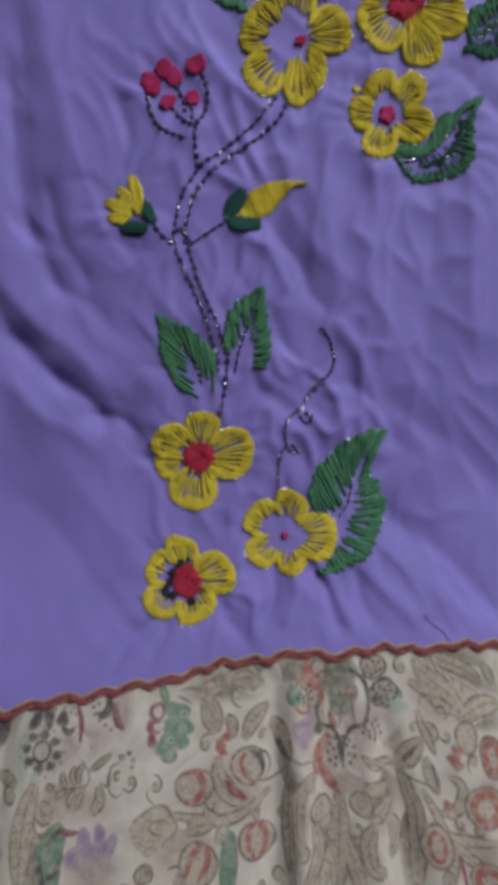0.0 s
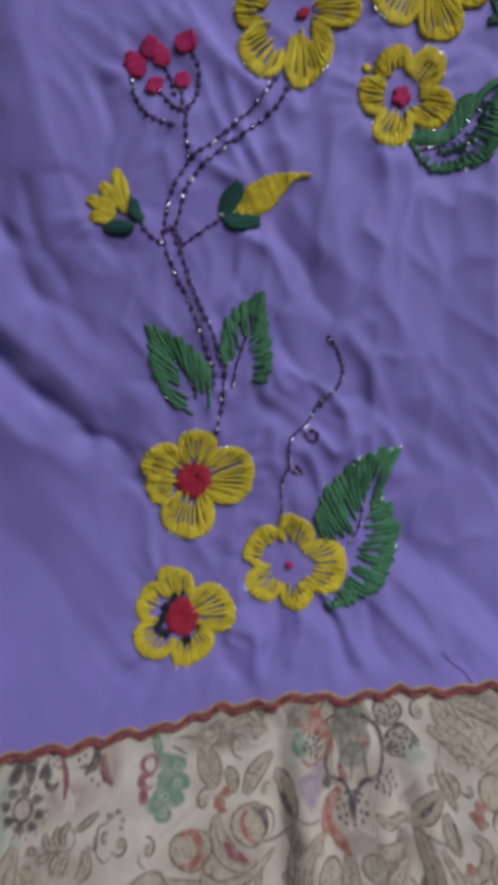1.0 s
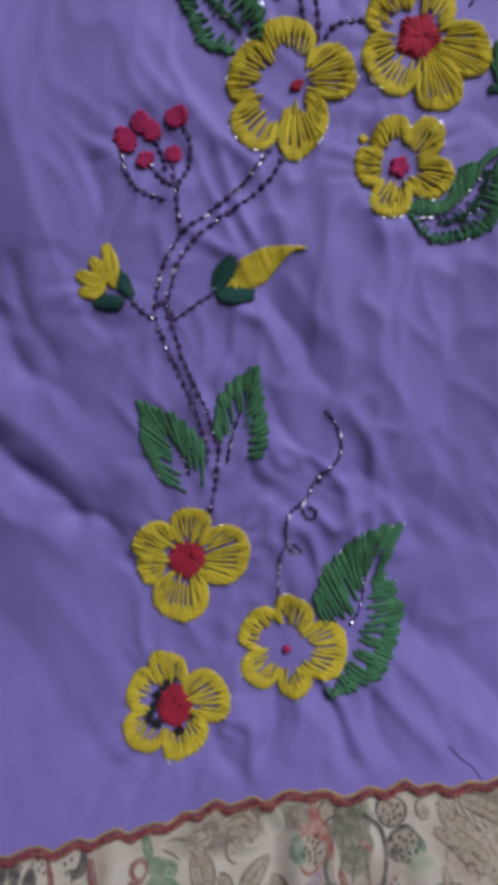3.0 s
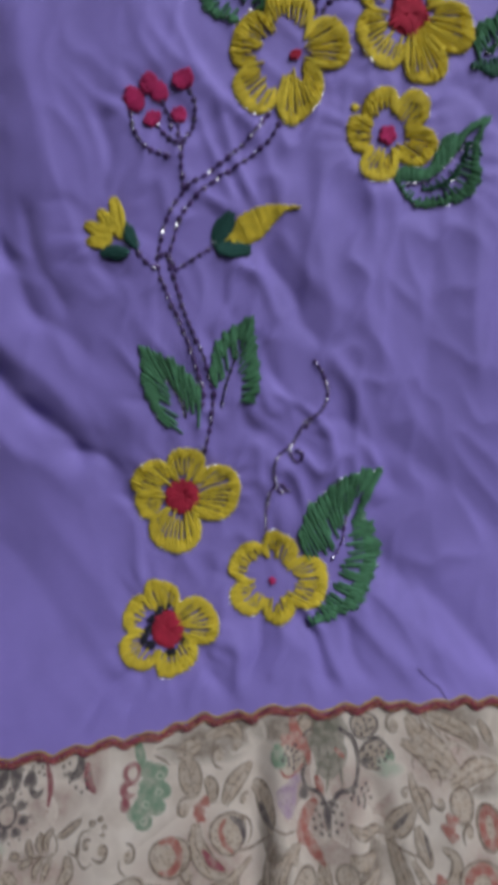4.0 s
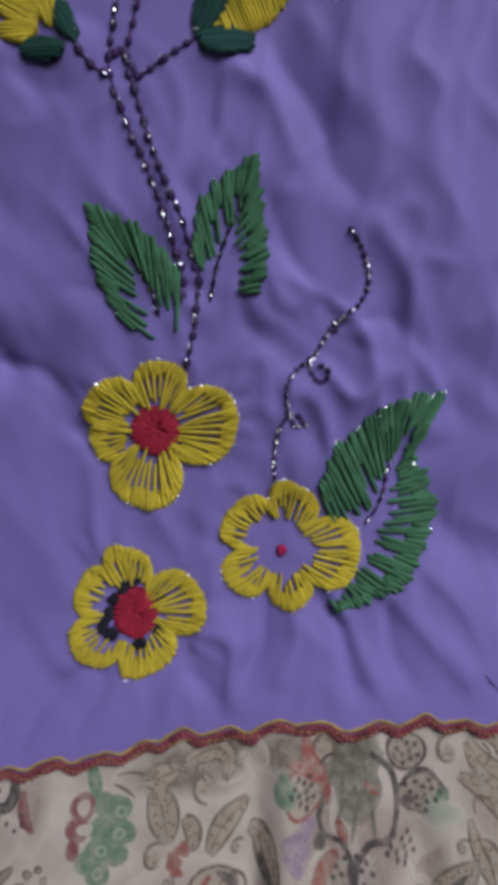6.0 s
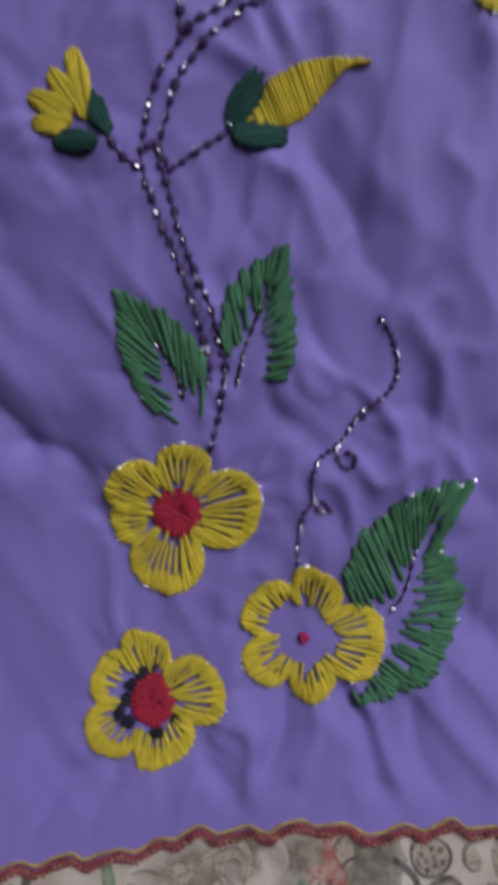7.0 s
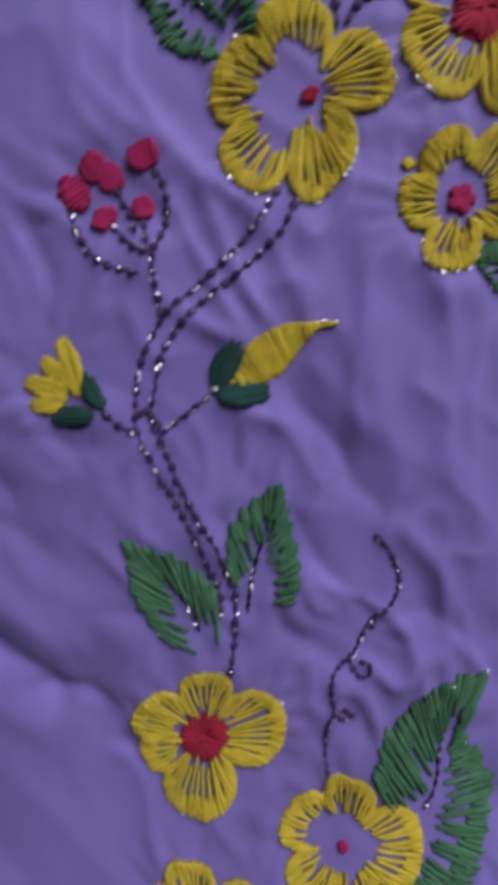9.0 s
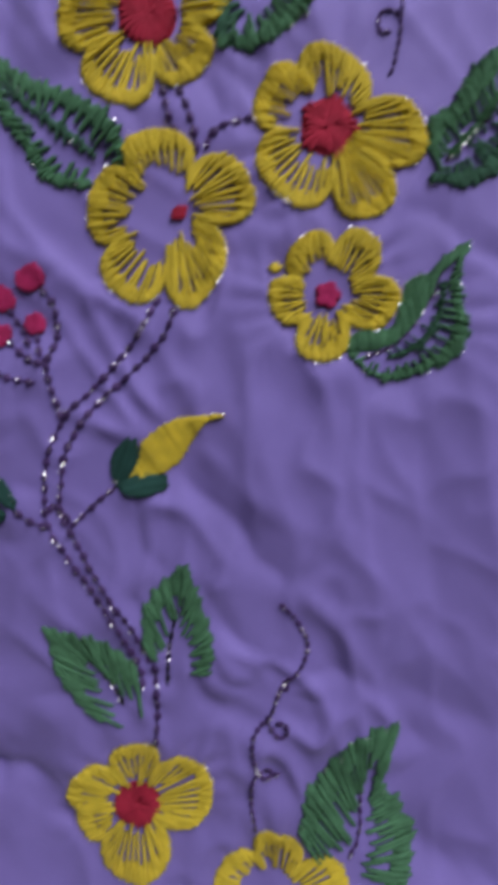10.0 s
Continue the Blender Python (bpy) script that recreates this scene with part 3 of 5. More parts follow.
ink_shape("print_and_shade_wash", oval((70.4, -84.9), 5.9, 3.1, 0, 26, 0.14, 0), P_MINT, 0.1)
# grey-brown: dark stipple by the edging and shade at the right, both as colour
ink_shape("print_and_shade_wash", oval((9.1, -78.1), 16.5, 6.1, 0, 26, 0.14, 0), P_SHADE, -0.6)
ink_shape("print_and_shade_wash", oval((21.4, -74.4), 8.3, 6.8, 0, 26, 0.14, 0), P_SHADE, -0.6)
ink_shape("print_and_shade_wash", oval((99.1, -88.3), 14.3, 4.6, 0, 26, 0.14, 0), P_SHADE, -0.6)
ink_shape("print_and_shade_wash", oval((93.2, -73.3), 17.0, 7.1, 0, 26, 0.14, 0), P_SHADE, -0.6)
ink_shape("print_and_shade_wash", oval((78.5, -119.5), 8.4, 7.7, 0, 26, 0.14, 0), P_WASH, -0.2)
ink_shape("print_and_shade_wash", oval((34.6, -74.2), 11.1, 5.0, 0, 26, 0.14, 0), P_SHADE, -0.6)
ink_shape("print_and_shade_wash", oval((95.9, -81.7), 10.0, 5.3, 0, 26, 0.14, 0), P_SHADE, -0.6)
ink_shape("print_and_shade_wash", oval((97.2, -108.7), 11.0, 8.9, 0, 26, 0.14, 0), P_WASH, -0.2)
# shade down the standing folds, painted on as soft grey-brown ovals
ink_shape("print_and_shade_wash", oval((32.0, -109.0), 6.3, 20.4, 0, 26, 0.14, 0), P_SHADE, -0.6)
ink_shape("print_and_shade_wash", oval((70.4, -115.2), 6.0, 22.8, 0, 26, 0.14, 0), P_SHADE, -0.6)
ink_shape("print_and_shade_wash", oval((-50.6, -116.3), 9.5, 14.1, 0, 26, 0.14, 0), P_SHADE, -0.6)
ink_shape("print_and_shade_wash", oval((61.7, -107.1), 10.9, 9.4, 0, 26, 0.14, 0), P_SHADE, -0.6)
ink_shape("print_and_shade_wash", oval((46.6, -119.8), 14.3, 10.9, 0, 26, 0.14, 0), P_SHADE, -0.6)
ink_shape("print_and_shade_wash", oval((89.1, -81.8), 20.4, 10.9, 0, 26, 0.14, 0), P_WASH, -0.2)
ink_shape("print_and_shade_wash", oval((90.3, -119.4), 12.2, 9.5, 0, 26, 0.14, 0), P_WASH, -0.2)
ink_shape("print_and_shade_wash", oval((-41.5, -106.3), 17.5, 7.3, 0, 26, 0.14, 0), P_WASH, -0.2)
ink_shape("print_and_shade_wash", oval((10.1, -104.9), 22.5, 11.2, 0, 26, 0.14, 0), P_WASH, -0.2)
ink_shape("print_and_shade_wash", oval((-4.3, -117.4), 14.6, 8.6, 0, 26, 0.14, 0), P_WASH, -0.2)
ink_shape("print_and_shade_wash", oval((41.6, -90.5), 10.6, 12.8, 0, 26, 0.14, 0), P_WASH, -0.2)
# medallion and dark lobes
ink_shape("printed_patch", oval((-67.5, -88.8), 3.1, 6.7, 0, 26, 0.12, 0), P_BLACK, 1)
ink_shape("printed_patch", oval((-54.9, -85.5), 1.9, 3.3, -25, 26, 0.12, 0), P_BLACK, 2)
ink_shape("printed_patch", oval((-50.5, -85.3), 1.9, 3.0, 8, 26, 0.12, 0), P_BLACK, 2)
ink_shape("printed_patch", oval((-53.2, -82.9), 5.0, 1.2, 0, 26, 0.12, 0), P_BLACK, 2)
ink_shape("printed_patch", oval((-46.0, -85.7), 2.1, 2.2, 20, 26, 0.12, 0), P_BLACK, 2)
ink_line("printed_stripe", [(-46.1, -87.6), (-43.6, -89.4), (-41.5, -88.1)], 1.85, P_BLACK, 2, True)
ink_dots([(-45.7, -82.7), (-44.2, -81.8), (-42.6, -82.8), (-43.6, -84.0), (-41.9, -84.6), (-45.2, -80.9)], 0.48, P_BLACK)
ink_ring((-51.8, -93.9), 3.2, 3.1, 0, 0.93, P_BLACK, 2)
ink_shape("printed_petal", oval((-46.6, -94.9), 1.6, 1.3, 0, 26, 0.06, 0), P_BLACK, 2)
ink_shape("printed_petal", oval((-48.4, -97.6), 1.7, 1.2, 0, 26, 0.06, 0), P_BLACK, 2)
ink_shape("printed_petal", oval((-52.1, -98.1), 1.7, 1.2, 0, 26, 0.06, 0), P_BLACK, 2)
ink_shape("printed_petal", oval((-55.6, -96.3), 1.7, 1.3, 0, 26, 0.06, 0), P_BLACK, 2)
ink_shape("printed_petal", oval((-56.9, -93.0), 1.7, 1.3, 0, 26, 0.06, 0), P_BLACK, 2)
ink_shape("printed_petal", oval((-55.2, -90.2), 1.7, 1.3, 0, 26, 0.06, 0), P_BLACK, 2)
ink_shape("printed_petal", oval((-51.5, -89.6), 1.7, 1.3, 0, 26, 0.06, 0), P_BLACK, 2)
ink_shape("printed_petal", oval((-47.9, -91.6), 1.7, 1.3, 0, 26, 0.06, 0), P_BLACK, 2)
ink_dots([(-44.6, -94.1), (-45.0, -96.9), (-46.9, -99.1), (-49.9, -100.0), (-53.3, -99.6), (-56.4, -97.9), (-58.5, -95.4), (-59.1, -92.5), (-57.9, -89.8), (-55.4, -88.0), (-52.0, -87.7), (-48.5, -88.8), (-45.9, -91.1), (-44.6, -94.1)], 0.37, P_BLACK)
ink_line("printed_stripe", [(-51.8, -97.0), (-52.0, -100.3)], 0.93, P_BLACK, 2, True)
ink_line("printed_stripe", [(-41.5, -81.7), (-39.5, -87.0), (-39.4, -92.1)], 1.85, P_WINE, 1, True)
ink_line("printed_stripe", [(-28.3, -81.8), (-27.3, -86.2), (-24.7, -88.7)], 2.77, P_WINE, 1, True)
ink_line("printed_stripe", [(-31.2, -79.0), (-30.4, -82.6), (-32.1, -85.0), (-34.6, -84.4)], 2.77, P_BLACK, 2, True)
ink_dots([(-35.9, -82.9), (-35.3, -84.7), (-33.4, -86.3), (-31.3, -87.6), (-29.2, -88.7), (-27.7, -87.6), (-28.3, -85.8), (-27.1, -84.3), (-36.9, -81.1), (-34.1, -82.0)], 0.52, P_BLACK)
# ferns and curls
ink_line("printed_stripe", [(-38.1, -96.3), (-35.3, -100.0), (-36.1, -102.7), (-41.6, -103.2), (-47.0, -103.9)], 0.65, P_BROWN, 2, True)
print_leaf([(-35.5, -98.7), (-33.3, -98.1), (-28.3, -94.8)], 1.3, P_TAN)
print_leaf([(-36.9, -97.0), (-38.8, -99.5), (-38.0, -102.2)], 1.3, P_TAN)
print_leaf([(-40.1, -97.8), (-40.9, -100.2), (-39.5, -102.4)], 1.3, P_TAN)
print_leaf([(-44.0, -99.1), (-43.7, -101.3), (-42.0, -102.9)], 1.3, P_TAN)
print_leaf([(-41.9, -103.4), (-44.7, -104.7), (-46.0, -105.7)], 1.3, P_TAN)
print_leaf([(-39.0, -103.5), (-40.9, -105.6), (-40.9, -108.2)], 1.3, P_TAN)
print_leaf([(-36.4, -103.3), (-37.9, -105.9), (-38.6, -108.7)], 1.3, P_TAN)
print_leaf([(-46.3, -103.6), (-47.9, -102.8), (-49.3, -103.3)], 1.3, P_TAN)
print_leaf([(-32.0, -102.7), (-31.2, -106.4), (-33.8, -109.5)], 2.8, P_TAN)
ink_line("printed_stripe", [(-29.3, -99.9), (-28.6, -103.1), (-26.1, -105.1), (-23.9, -104.0)], 0.65, P_BROWN, 2, True)
ink_line("printed_stripe", [(-31.9, -101.8), (-28.6, -102.6), (-28.3, -98.2), (-25.0, -96.7)], 0.65, P_BROWN, 2, True)
scroll((-26.0, -100.6), 1.4, 40, P_BROWN, 1, 1.35, 0.8)
scroll((-21.1, -101.1), 2.4, 200, P_BROWN, 1, 1.35, 0.8)
scroll((-13.1, -103.0), 2.3, 120, P_BROWN, -1, 1.35, 0.8)
scroll((-60.2, -105.4), 3.0, 70, P_BROWN, 1, 1.35, 0.8)
pod((-24.8, -95.5), 1.2, 0.8, P_TAN, P_BROWN)
pod((-22.4, -94.5), 1.0, 0.7, P_TAN, P_BROWN)
pod((-20.9, -96.2), 0.9, 0.7, P_TAN, P_BROWN)
pod((-21.2, -97.8), 0.8, 0.5, P_TAN, P_BROWN)
ink_line("printed_stripe", [(-15.6, -103.3), (-15.4, -105.4), (-13.1, -107.2)], 0.65, P_BROWN, 2, True)
# stippled trunk
print_leaf([(-52.8, -101.9), (-54.7, -108.6), (-54.9, -116.2), (-53.7, -125.7)], 6.3, P_TAN)
print_leaf([(-52.2, -107.4), (-55.1, -111.4), (-58.7, -113.3)], 3.3, P_TAN)
print_leaf([(-50.9, -106.8), (-48.3, -109.0), (-45.5, -108.9)], 4.8, P_TAN)
print_leaf([(-52.9, -108.7), (-52.0, -113.3), (-48.7, -115.1)], 2.2, P_TAN)
print_leaf([(-65.8, -101.0), (-61.6, -101.5), (-58.7, -102.5)], 3.0, P_TAN)
# green and black leaf, mauve flower, cloud
print_leaf([(-42.1, -111.7), (-45.3, -116.4), (-45.6, -121.2), (-43.2, -127.1)], 8.1, P_GREEN)
ink_line("printed_stripe", [(-48.5, -118.1), (-47.9, -121.7), (-45.6, -125.3)], 2.04, P_BLACK, 3, True)
ink_line("printed_stripe", [(-42.4, -119.1), (-43.4, -121.9), (-45.9, -123.1)], 1.67, P_BLACK, 3, True)
ink_line("printed_stripe", [(-42.4, -112.2), (-45.3, -114.4), (-47.1, -116.3)], 1.48, P_BLACK, 3, True)
ink_line("printed_stripe", [(-43.0, -113.0), (-40.1, -113.3), (-37.2, -113.3)], 1.67, P_WINE, 3, True)
ink_shape("printed_petal", oval((-35.2, -115.1), 2.5, 3.0, 10, 26, 0.1, 0), P_MAUVE, 1)
ink_shape("printed_petal", oval((-30.3, -114.0), 2.0, 3.0, 0, 26, 0.1, 0), P_MAUVE, 1)
ink_shape("printed_petal", oval((-25.9, -115.3), 1.6, 2.5, -12, 26, 0.1, 0), P_MAUVE, 1)
ink_shape("printed_petal", oval((-38.5, -119.2), 2.6, 2.7, 30, 26, 0.1, 0), P_MAUVE, 1)
ink_shape("printed_petal", oval((-32.7, -117.5), 4.3, 2.2, 0, 26, 0.1, 0), P_MAUVE, 1)
ink_shape("printed_petal", oval((-28.1, -116.8), 2.9, 2.2, 0, 26, 0.1, 0), P_MAUVE, 1)
ink_shape("printed_patch", oval((-14.9, -113.0), 5.4, 5.4, -25, 26, 0.1, 0), P_TAN, 1)
ink_shape("printed_patch", oval((-10.0, -110.8), 4.0, 3.4, 0, 26, 0.1, 0), P_TAN, 1.4)
ink_line("printed_stripe", [(-19.0, -110.1), (-15.2, -108.1), (-10.6, -107.4), (-7.5, -109.9), (-5.6, -112.8), (-7.7, -114.8), (-9.7, -115.9), (-10.0, -117.1)], 0.65, P_BROWN, 3, True)
ink_line("printed_stripe", [(-9.8, -114.4), (-13.5, -113.4), (-14.0, -111.3), (-11.1, -110.8), (-8.5, -111.7)], 0.55, P_BROWN, 3, True)
pod((-15.6, -122.4), 3.1, 2.4, P_TAN, P_BROWN)
ink_shape("printed_patch", oval((-14.3, -121.6), 1.1, 1.4, -20, 26, 0.12, 0), P_SHADE, 3)
# wine and green leaf
ink_line("printed_stripe", [(-12.8, -76.0), (-11.4, -79.9), (-9.6, -83.8)], 2.96, P_GREEN, 0.6, True)
ink_shape("printed_lobe", oval((-5.3, -84.7), 3.2, 2.4, 0, 26, 0.05, 0), P_GREEN, 1)
ink_shape("printed_lobe", oval((-3.7, -88.9), 2.9, 2.2, 0, 26, 0.05, 0), P_GREEN, 1)
ink_shape("printed_lobe", oval((-4.9, -92.6), 2.6, 2.0, 0, 26, 0.05, 0), P_GREEN, 1)
ink_shape("printed_lobe", oval((-9.0, -95.6), 2.8, 2.2, 0, 26, 0.05, 0), P_GREEN, 1)
ink_shape("printed_lobe", oval((-7.8, -88.2), 3.9, 3.0, 0, 26, 0.05, 0), P_GREEN, 1)
ink_shape("printed_lobe", oval((-9.2, -92.2), 3.5, 2.7, 0, 26, 0.05, 0), P_GREEN, 1)
ink_shape("printed_lobe", oval((-12.1, -93.7), 2.4, 1.9, 0, 26, 0.05, 0), P_GREEN, 1)
ink_shape("printed_lobe", oval((-8.8, -83.9), 2.7, 2.1, 0, 26, 0.05, 0), P_GREEN, 1)
ink_ring((-4.6, -85.3), 1.3, 1.1, 0, 0.46, P_MINT, 2.4)
ink_ring((-4.7, -89.1), 1.4, 1.0, 0, 0.46, P_MINT, 2.4)
ink_ring((-8.6, -91.9), 1.3, 1.0, 0, 0.46, P_MINT, 2.4)
ink_ring((-9.0, -95.6), 1.3, 1.0, 0, 0.46, P_MINT, 2.4)
ink_shape("printed_lobe", oval((-13.6, -84.3), 2.9, 2.7, 0, 26, 0.05, 0), P_WINE, 3)
ink_shape("printed_lobe", oval((-14.4, -88.0), 2.7, 2.3, 0, 26, 0.05, 0), P_WINE, 3)
ink_shape("printed_lobe", oval((-15.1, -91.4), 1.5, 2.0, 0, 26, 0.05, 0), P_WINE, 3)
ink_shape("printed_lobe", oval((-13.4, -84.3), 1.5, 1.5, 0, 26, 0.05, 0), CREAM, 4.4)
ink_shape("printed_lobe", oval((-12.8, -88.1), 1.9, 1.0, 0, 26, 0.05, 0), CREAM, 4.4)
# leaves and blots along the edging
ink_line("printed_stripe", [(-7.0, -80.4), (-4.2, -81.4), (-1.4, -83.0)], 0.65, P_BROWN, 2, True)
ink_line("printed_stripe", [(-6.3, -78.9), (-2.7, -78.3), (2.5, -79.0), (3.3, -77.5)], 0.65, P_BROWN, 2, True)
print_leaf([(2.6, -81.5), (5.0, -85.2), (7.0, -90.9)], 6.7, P_TAN)
print_leaf([(0.5, -79.9), (4.5, -79.1), (8.5, -77.6)], 4.4, P_TAN)
ink_shape("printed_blot", oval((10.1, -91.8), 1.8, 1.3, 0, 26, 0.2, 0), P_RED, 1.6)
ink_shape("printed_blot", oval((8.2, -93.8), 1.9, 1.5, 0, 26, 0.2, 0), P_RED, 1.6)
ink_shape("printed_blot", oval((9.0, -95.5), 1.5, 1.1, 0, 26, 0.2, 0), P_RED, 1.6)
scroll((3.6, -93.7), 2.7, 40, P_BROWN, 1, 1.35, 0.8)
print_leaf([(10.1, -86.2), (12.5, -88.6), (12.4, -92.1)], 3.3, P_TAN)
scroll((14.5, -80.5), 2.7, 300, P_BROWN, -1, 1.35, 0.8)
print_leaf([(10.1, -76.3), (17.5, -73.6), (20.7, -75.9), (19.8, -79.7)], 3.7, P_TAN)
print_leaf([(16.3, -92.5), (19.6, -87.7), (25.4, -83.6)], 4.4, P_TAN)
scroll((22.7, -92.2), 1.5, 20, P_BROWN, 1, 1.35, 0.8)
print_leaf([(27.7, -88.0), (29.8, -90.1), (31.8, -91.8)], 3.0, P_TAN)
scroll((26.6, -72.3), 1.8, 90, P_BROWN, 1, 1.35, 0.8)
# fruits
pod((-0.2, -103.7), 6.7, 4.6, P_TAN, P_BROWN)
pod((17.7, -99.0), 6.0, 5.0, P_TAN, P_BROWN)
pod((1.2, -121.4), 6.4, 5.4, P_TAN, P_BROWN)
pod((20.1, -116.8), 6.4, 4.5, P_TAN, P_BROWN)
ink_line("printed_stripe", [(-3.9, -100.5), (-0.1, -100.0), (2.4, -102.6), (2.2, -105.2), (-0.3, -107.0), (-3.3, -106.7)], 2.22, P_RED, 3.2, True)
ink_line("printed_stripe", [(16.7, -95.7), (15.3, -98.5), (16.9, -101.3), (19.5, -103.2)], 1.67, P_RED, 3.2, True)
ink_line("printed_stripe", [(18.2, -95.2), (21.3, -97.1), (22.8, -100.1), (22.3, -102.2)], 1.85, P_BLACK, 3.2, True)
ink_line("printed_stripe", [(19.0, -94.4), (24.1, -97.0), (25.1, -100.6), (23.1, -103.3)], 0.65, P_BROWN, 2, True)
ink_line("printed_stripe", [(2.8, -116.3), (-1.0, -119.9), (-2.6, -124.2)], 2.04, P_RED, 3.2, True)
ink_line("printed_stripe", [(3.6, -116.6), (4.4, -120.7), (1.3, -124.8)], 2.04, P_RED, 3.2, True)
ink_line("printed_stripe", [(20.2, -112.2), (17.7, -114.3), (17.3, -117.5), (19.4, -120.8)], 1.85, P_RED, 3.2, True)
ink_line("printed_stripe", [(20.2, -112.2), (23.0, -115.6), (22.8, -118.8), (19.8, -120.9)], 1.85, P_RED, 3.2, True)
print_leaf([(7.4, -96.6), (7.8, -101.6), (11.6, -105.7), (17.5, -107.8)], 4.8, P_TAN)
ink_line("printed_stripe", [(9.7, -102.4), (12.7, -104.9), (16.8, -106.7)], 2.04, P_WINE, 3.2, True)
scroll((5.6, -107.7), 2.3, 100, P_BROWN, 1, 1.35, 0.8)
print_leaf([(-8.3, -109.6), (-0.0, -111.2), (10.1, -111.7), (19.4, -108.6), (25.3, -105.7)], 2.2, P_TAN)
print_leaf([(-2.6, -113.9), (1.3, -112.8), (6.4, -112.4)], 3.7, P_TAN)
print_leaf([(7.5, -117.2), (8.3, -115.2), (10.8, -113.0)], 2.6, P_TAN)
print_leaf([(3.1, -108.2), (4.9, -110.6), (8.6, -111.4)], 2.2, P_TAN)
print_leaf([(20.4, -106.9), (19.7, -109.4), (20.2, -112.4)], 1.9, P_TAN)
ink_line("printed_stripe", [(11.5, -114.0), (10.8, -120.2), (9.7, -128.5)], 5.55, P_GREEN, 1, True)
ink_line("printed_stripe", [(13.0, -114.8), (13.6, -121.5), (12.2, -127.4)], 0.65, P_BROWN, 2, True)
scroll((26.5, -125.9), 2.1, 20, P_BROWN, 1, 1.35, 0.8)
scroll((21.0, -126.7), 1.8, 200, P_BROWN, 1, 1.35, 0.8)
scroll((28.3, -111.3), 2.4, 260, P_BROWN, 1, 1.35, 0.8)
# dark seed and the fold's leaves
print_leaf([(25.6, -89.0), (28.7, -90.7), (30.8, -96.5), (32.1, -97.4)], 4.8, P_TAN)
ink_line("printed_stripe", [(28.2, -92.9), (29.5, -95.4), (31.8, -96.8)], 2.4, P_BLACK, 3.2, True)
ink_line("printed_stripe", [(17.7, -102.2), (25.4, -103.5), (31.0, -98.5)], 0.65, P_BROWN, 2, True)
print_leaf([(38.9, -100.9), (33.6, -106.0), (33.1, -113.7), (35.3, -118.2)], 4.1, P_TAN)
scroll((35.0, -117.2), 2.1, 200, P_BROWN, 1, 1.35, 0.8)
print_leaf([(38.7, -111.7), (40.1, -118.4), (37.7, -122.1), (33.6, -125.6)], 3.7, P_TAN)
print_leaf([(31.9, -99.9), (29.9, -111.5), (31.0, -126.7)], 2.6, P_TAN)
ink_line("printed_stripe", [(32.2, -96.3), (36.6, -97.4), (41.4, -98.4)], 0.55, P_BROWN, 2, True)
pod((41.4, -110.0), 4.1, 3.2, P_TAN, P_BROWN)
print_leaf([(40.6, -101.7), (38.3, -102.7), (39.4, -105.5)], 2.2, P_TAN)
# great flower beside the fold
ink_shape("printed_crown", oval((49.5, -74.2), 8.3, 6.7, 0, 26, 0.09, 9), P_GREY, 1)
ink_shape("printed_crown", oval((51.2, -81.1), 5.7, 5.6, 0, 26, 0.12, 0), P_GREY, 0.6)
ink_line("printed_ray", [(47.9, -78.0), (47.9, -82.7), (46.3, -87.2)], 1.11, P_GREY, 2, True)
ink_line("printed_ray", [(50.7, -78.8), (50.9, -84.2), (49.5, -90.3)], 1.11, P_GREY, 2, True)
ink_line("printed_ray", [(53.6, -78.4), (54.5, -83.4), (55.0, -88.4)], 1.11, P_GREY, 2, True)
ink_line("printed_ray", [(45.9, -77.2), (43.5, -81.4), (42.4, -86.2)], 1.11, P_GREY, 2, True)
ink_line("printed_stripe", [(39.1, -70.0), (40.3, -74.8), (44.2, -78.3)], 3.33, P_RED, 2, True)
ink_line("printed_stripe", [(35.2, -75.6), (39.7, -76.9), (43.7, -79.8), (44.2, -83.7)], 2.96, P_RED, 2.6, True)
pod((38.7, -80.6), 5.5, 4.4, P_TAN, P_RED)
ink_shape("printed_patch", oval((34.2, -80.1), 2.6, 2.8, 0, 26, 0.12, 0), P_GREEN, 2.6)
pod((43.6, -73.4), 2.9, 3.3, P_TAN, P_BROWN)
ink_line("printed_stripe", [(53.1, -79.3), (54.9, -80.5), (56.4, -81.5)], 1.48, P_RED, 2.6, True)
ink_line("printed_stripe", [(46.4, -86.2), (47.7, -88.9), (47.8, -91.6)], 2.59, P_RED, 2.6, True)
ink_shape("printed_patch", oval((36.8, -89.7), 3.5, 4.3, 0, 26, 0.14, 0), P_MAUVE, 1)
ink_shape("printed_patch", oval((39.3, -86.5), 2.2, 1.8, 0, 26, 0.12, 0), P_MAUVE, 1)
ink_line("printed_stripe", [(46.3, -92.1), (42.5, -96.1), (41.3, -99.5), (43.9, -103.0)], 4.07, P_RED, 3, True)
ink_line("printed_stripe", [(42.6, -99.7), (44.9, -103.8), (48.2, -106.8)], 3.33, P_RED, 3, True)
ink_line("printed_stripe", [(50.2, -94.6), (47.5, -90.4), (43.4, -89.2), (42.0, -85.2), (43.4, -83.4)], 1.11, P_BLACK, 3.4, False)
ink_line("printed_stripe", [(49.8, -94.7), (53.7, -89.7), (58.7, -88.4), (60.8, -83.8), (59.9, -77.3), (54.9, -73.9)], 1.29, P_BLACK, 3.4, False)
ink_line("printed_stripe", [(42.3, -76.2), (44.1, -74.7), (46.6, -73.8)], 0.74, P_BLACK, 3.4, True)
ink_shape("printed_patch", oval((49.7, -95.6), 1.3, 3.0, 0, 26, 0.12, 0), P_BLACK, 3.4)
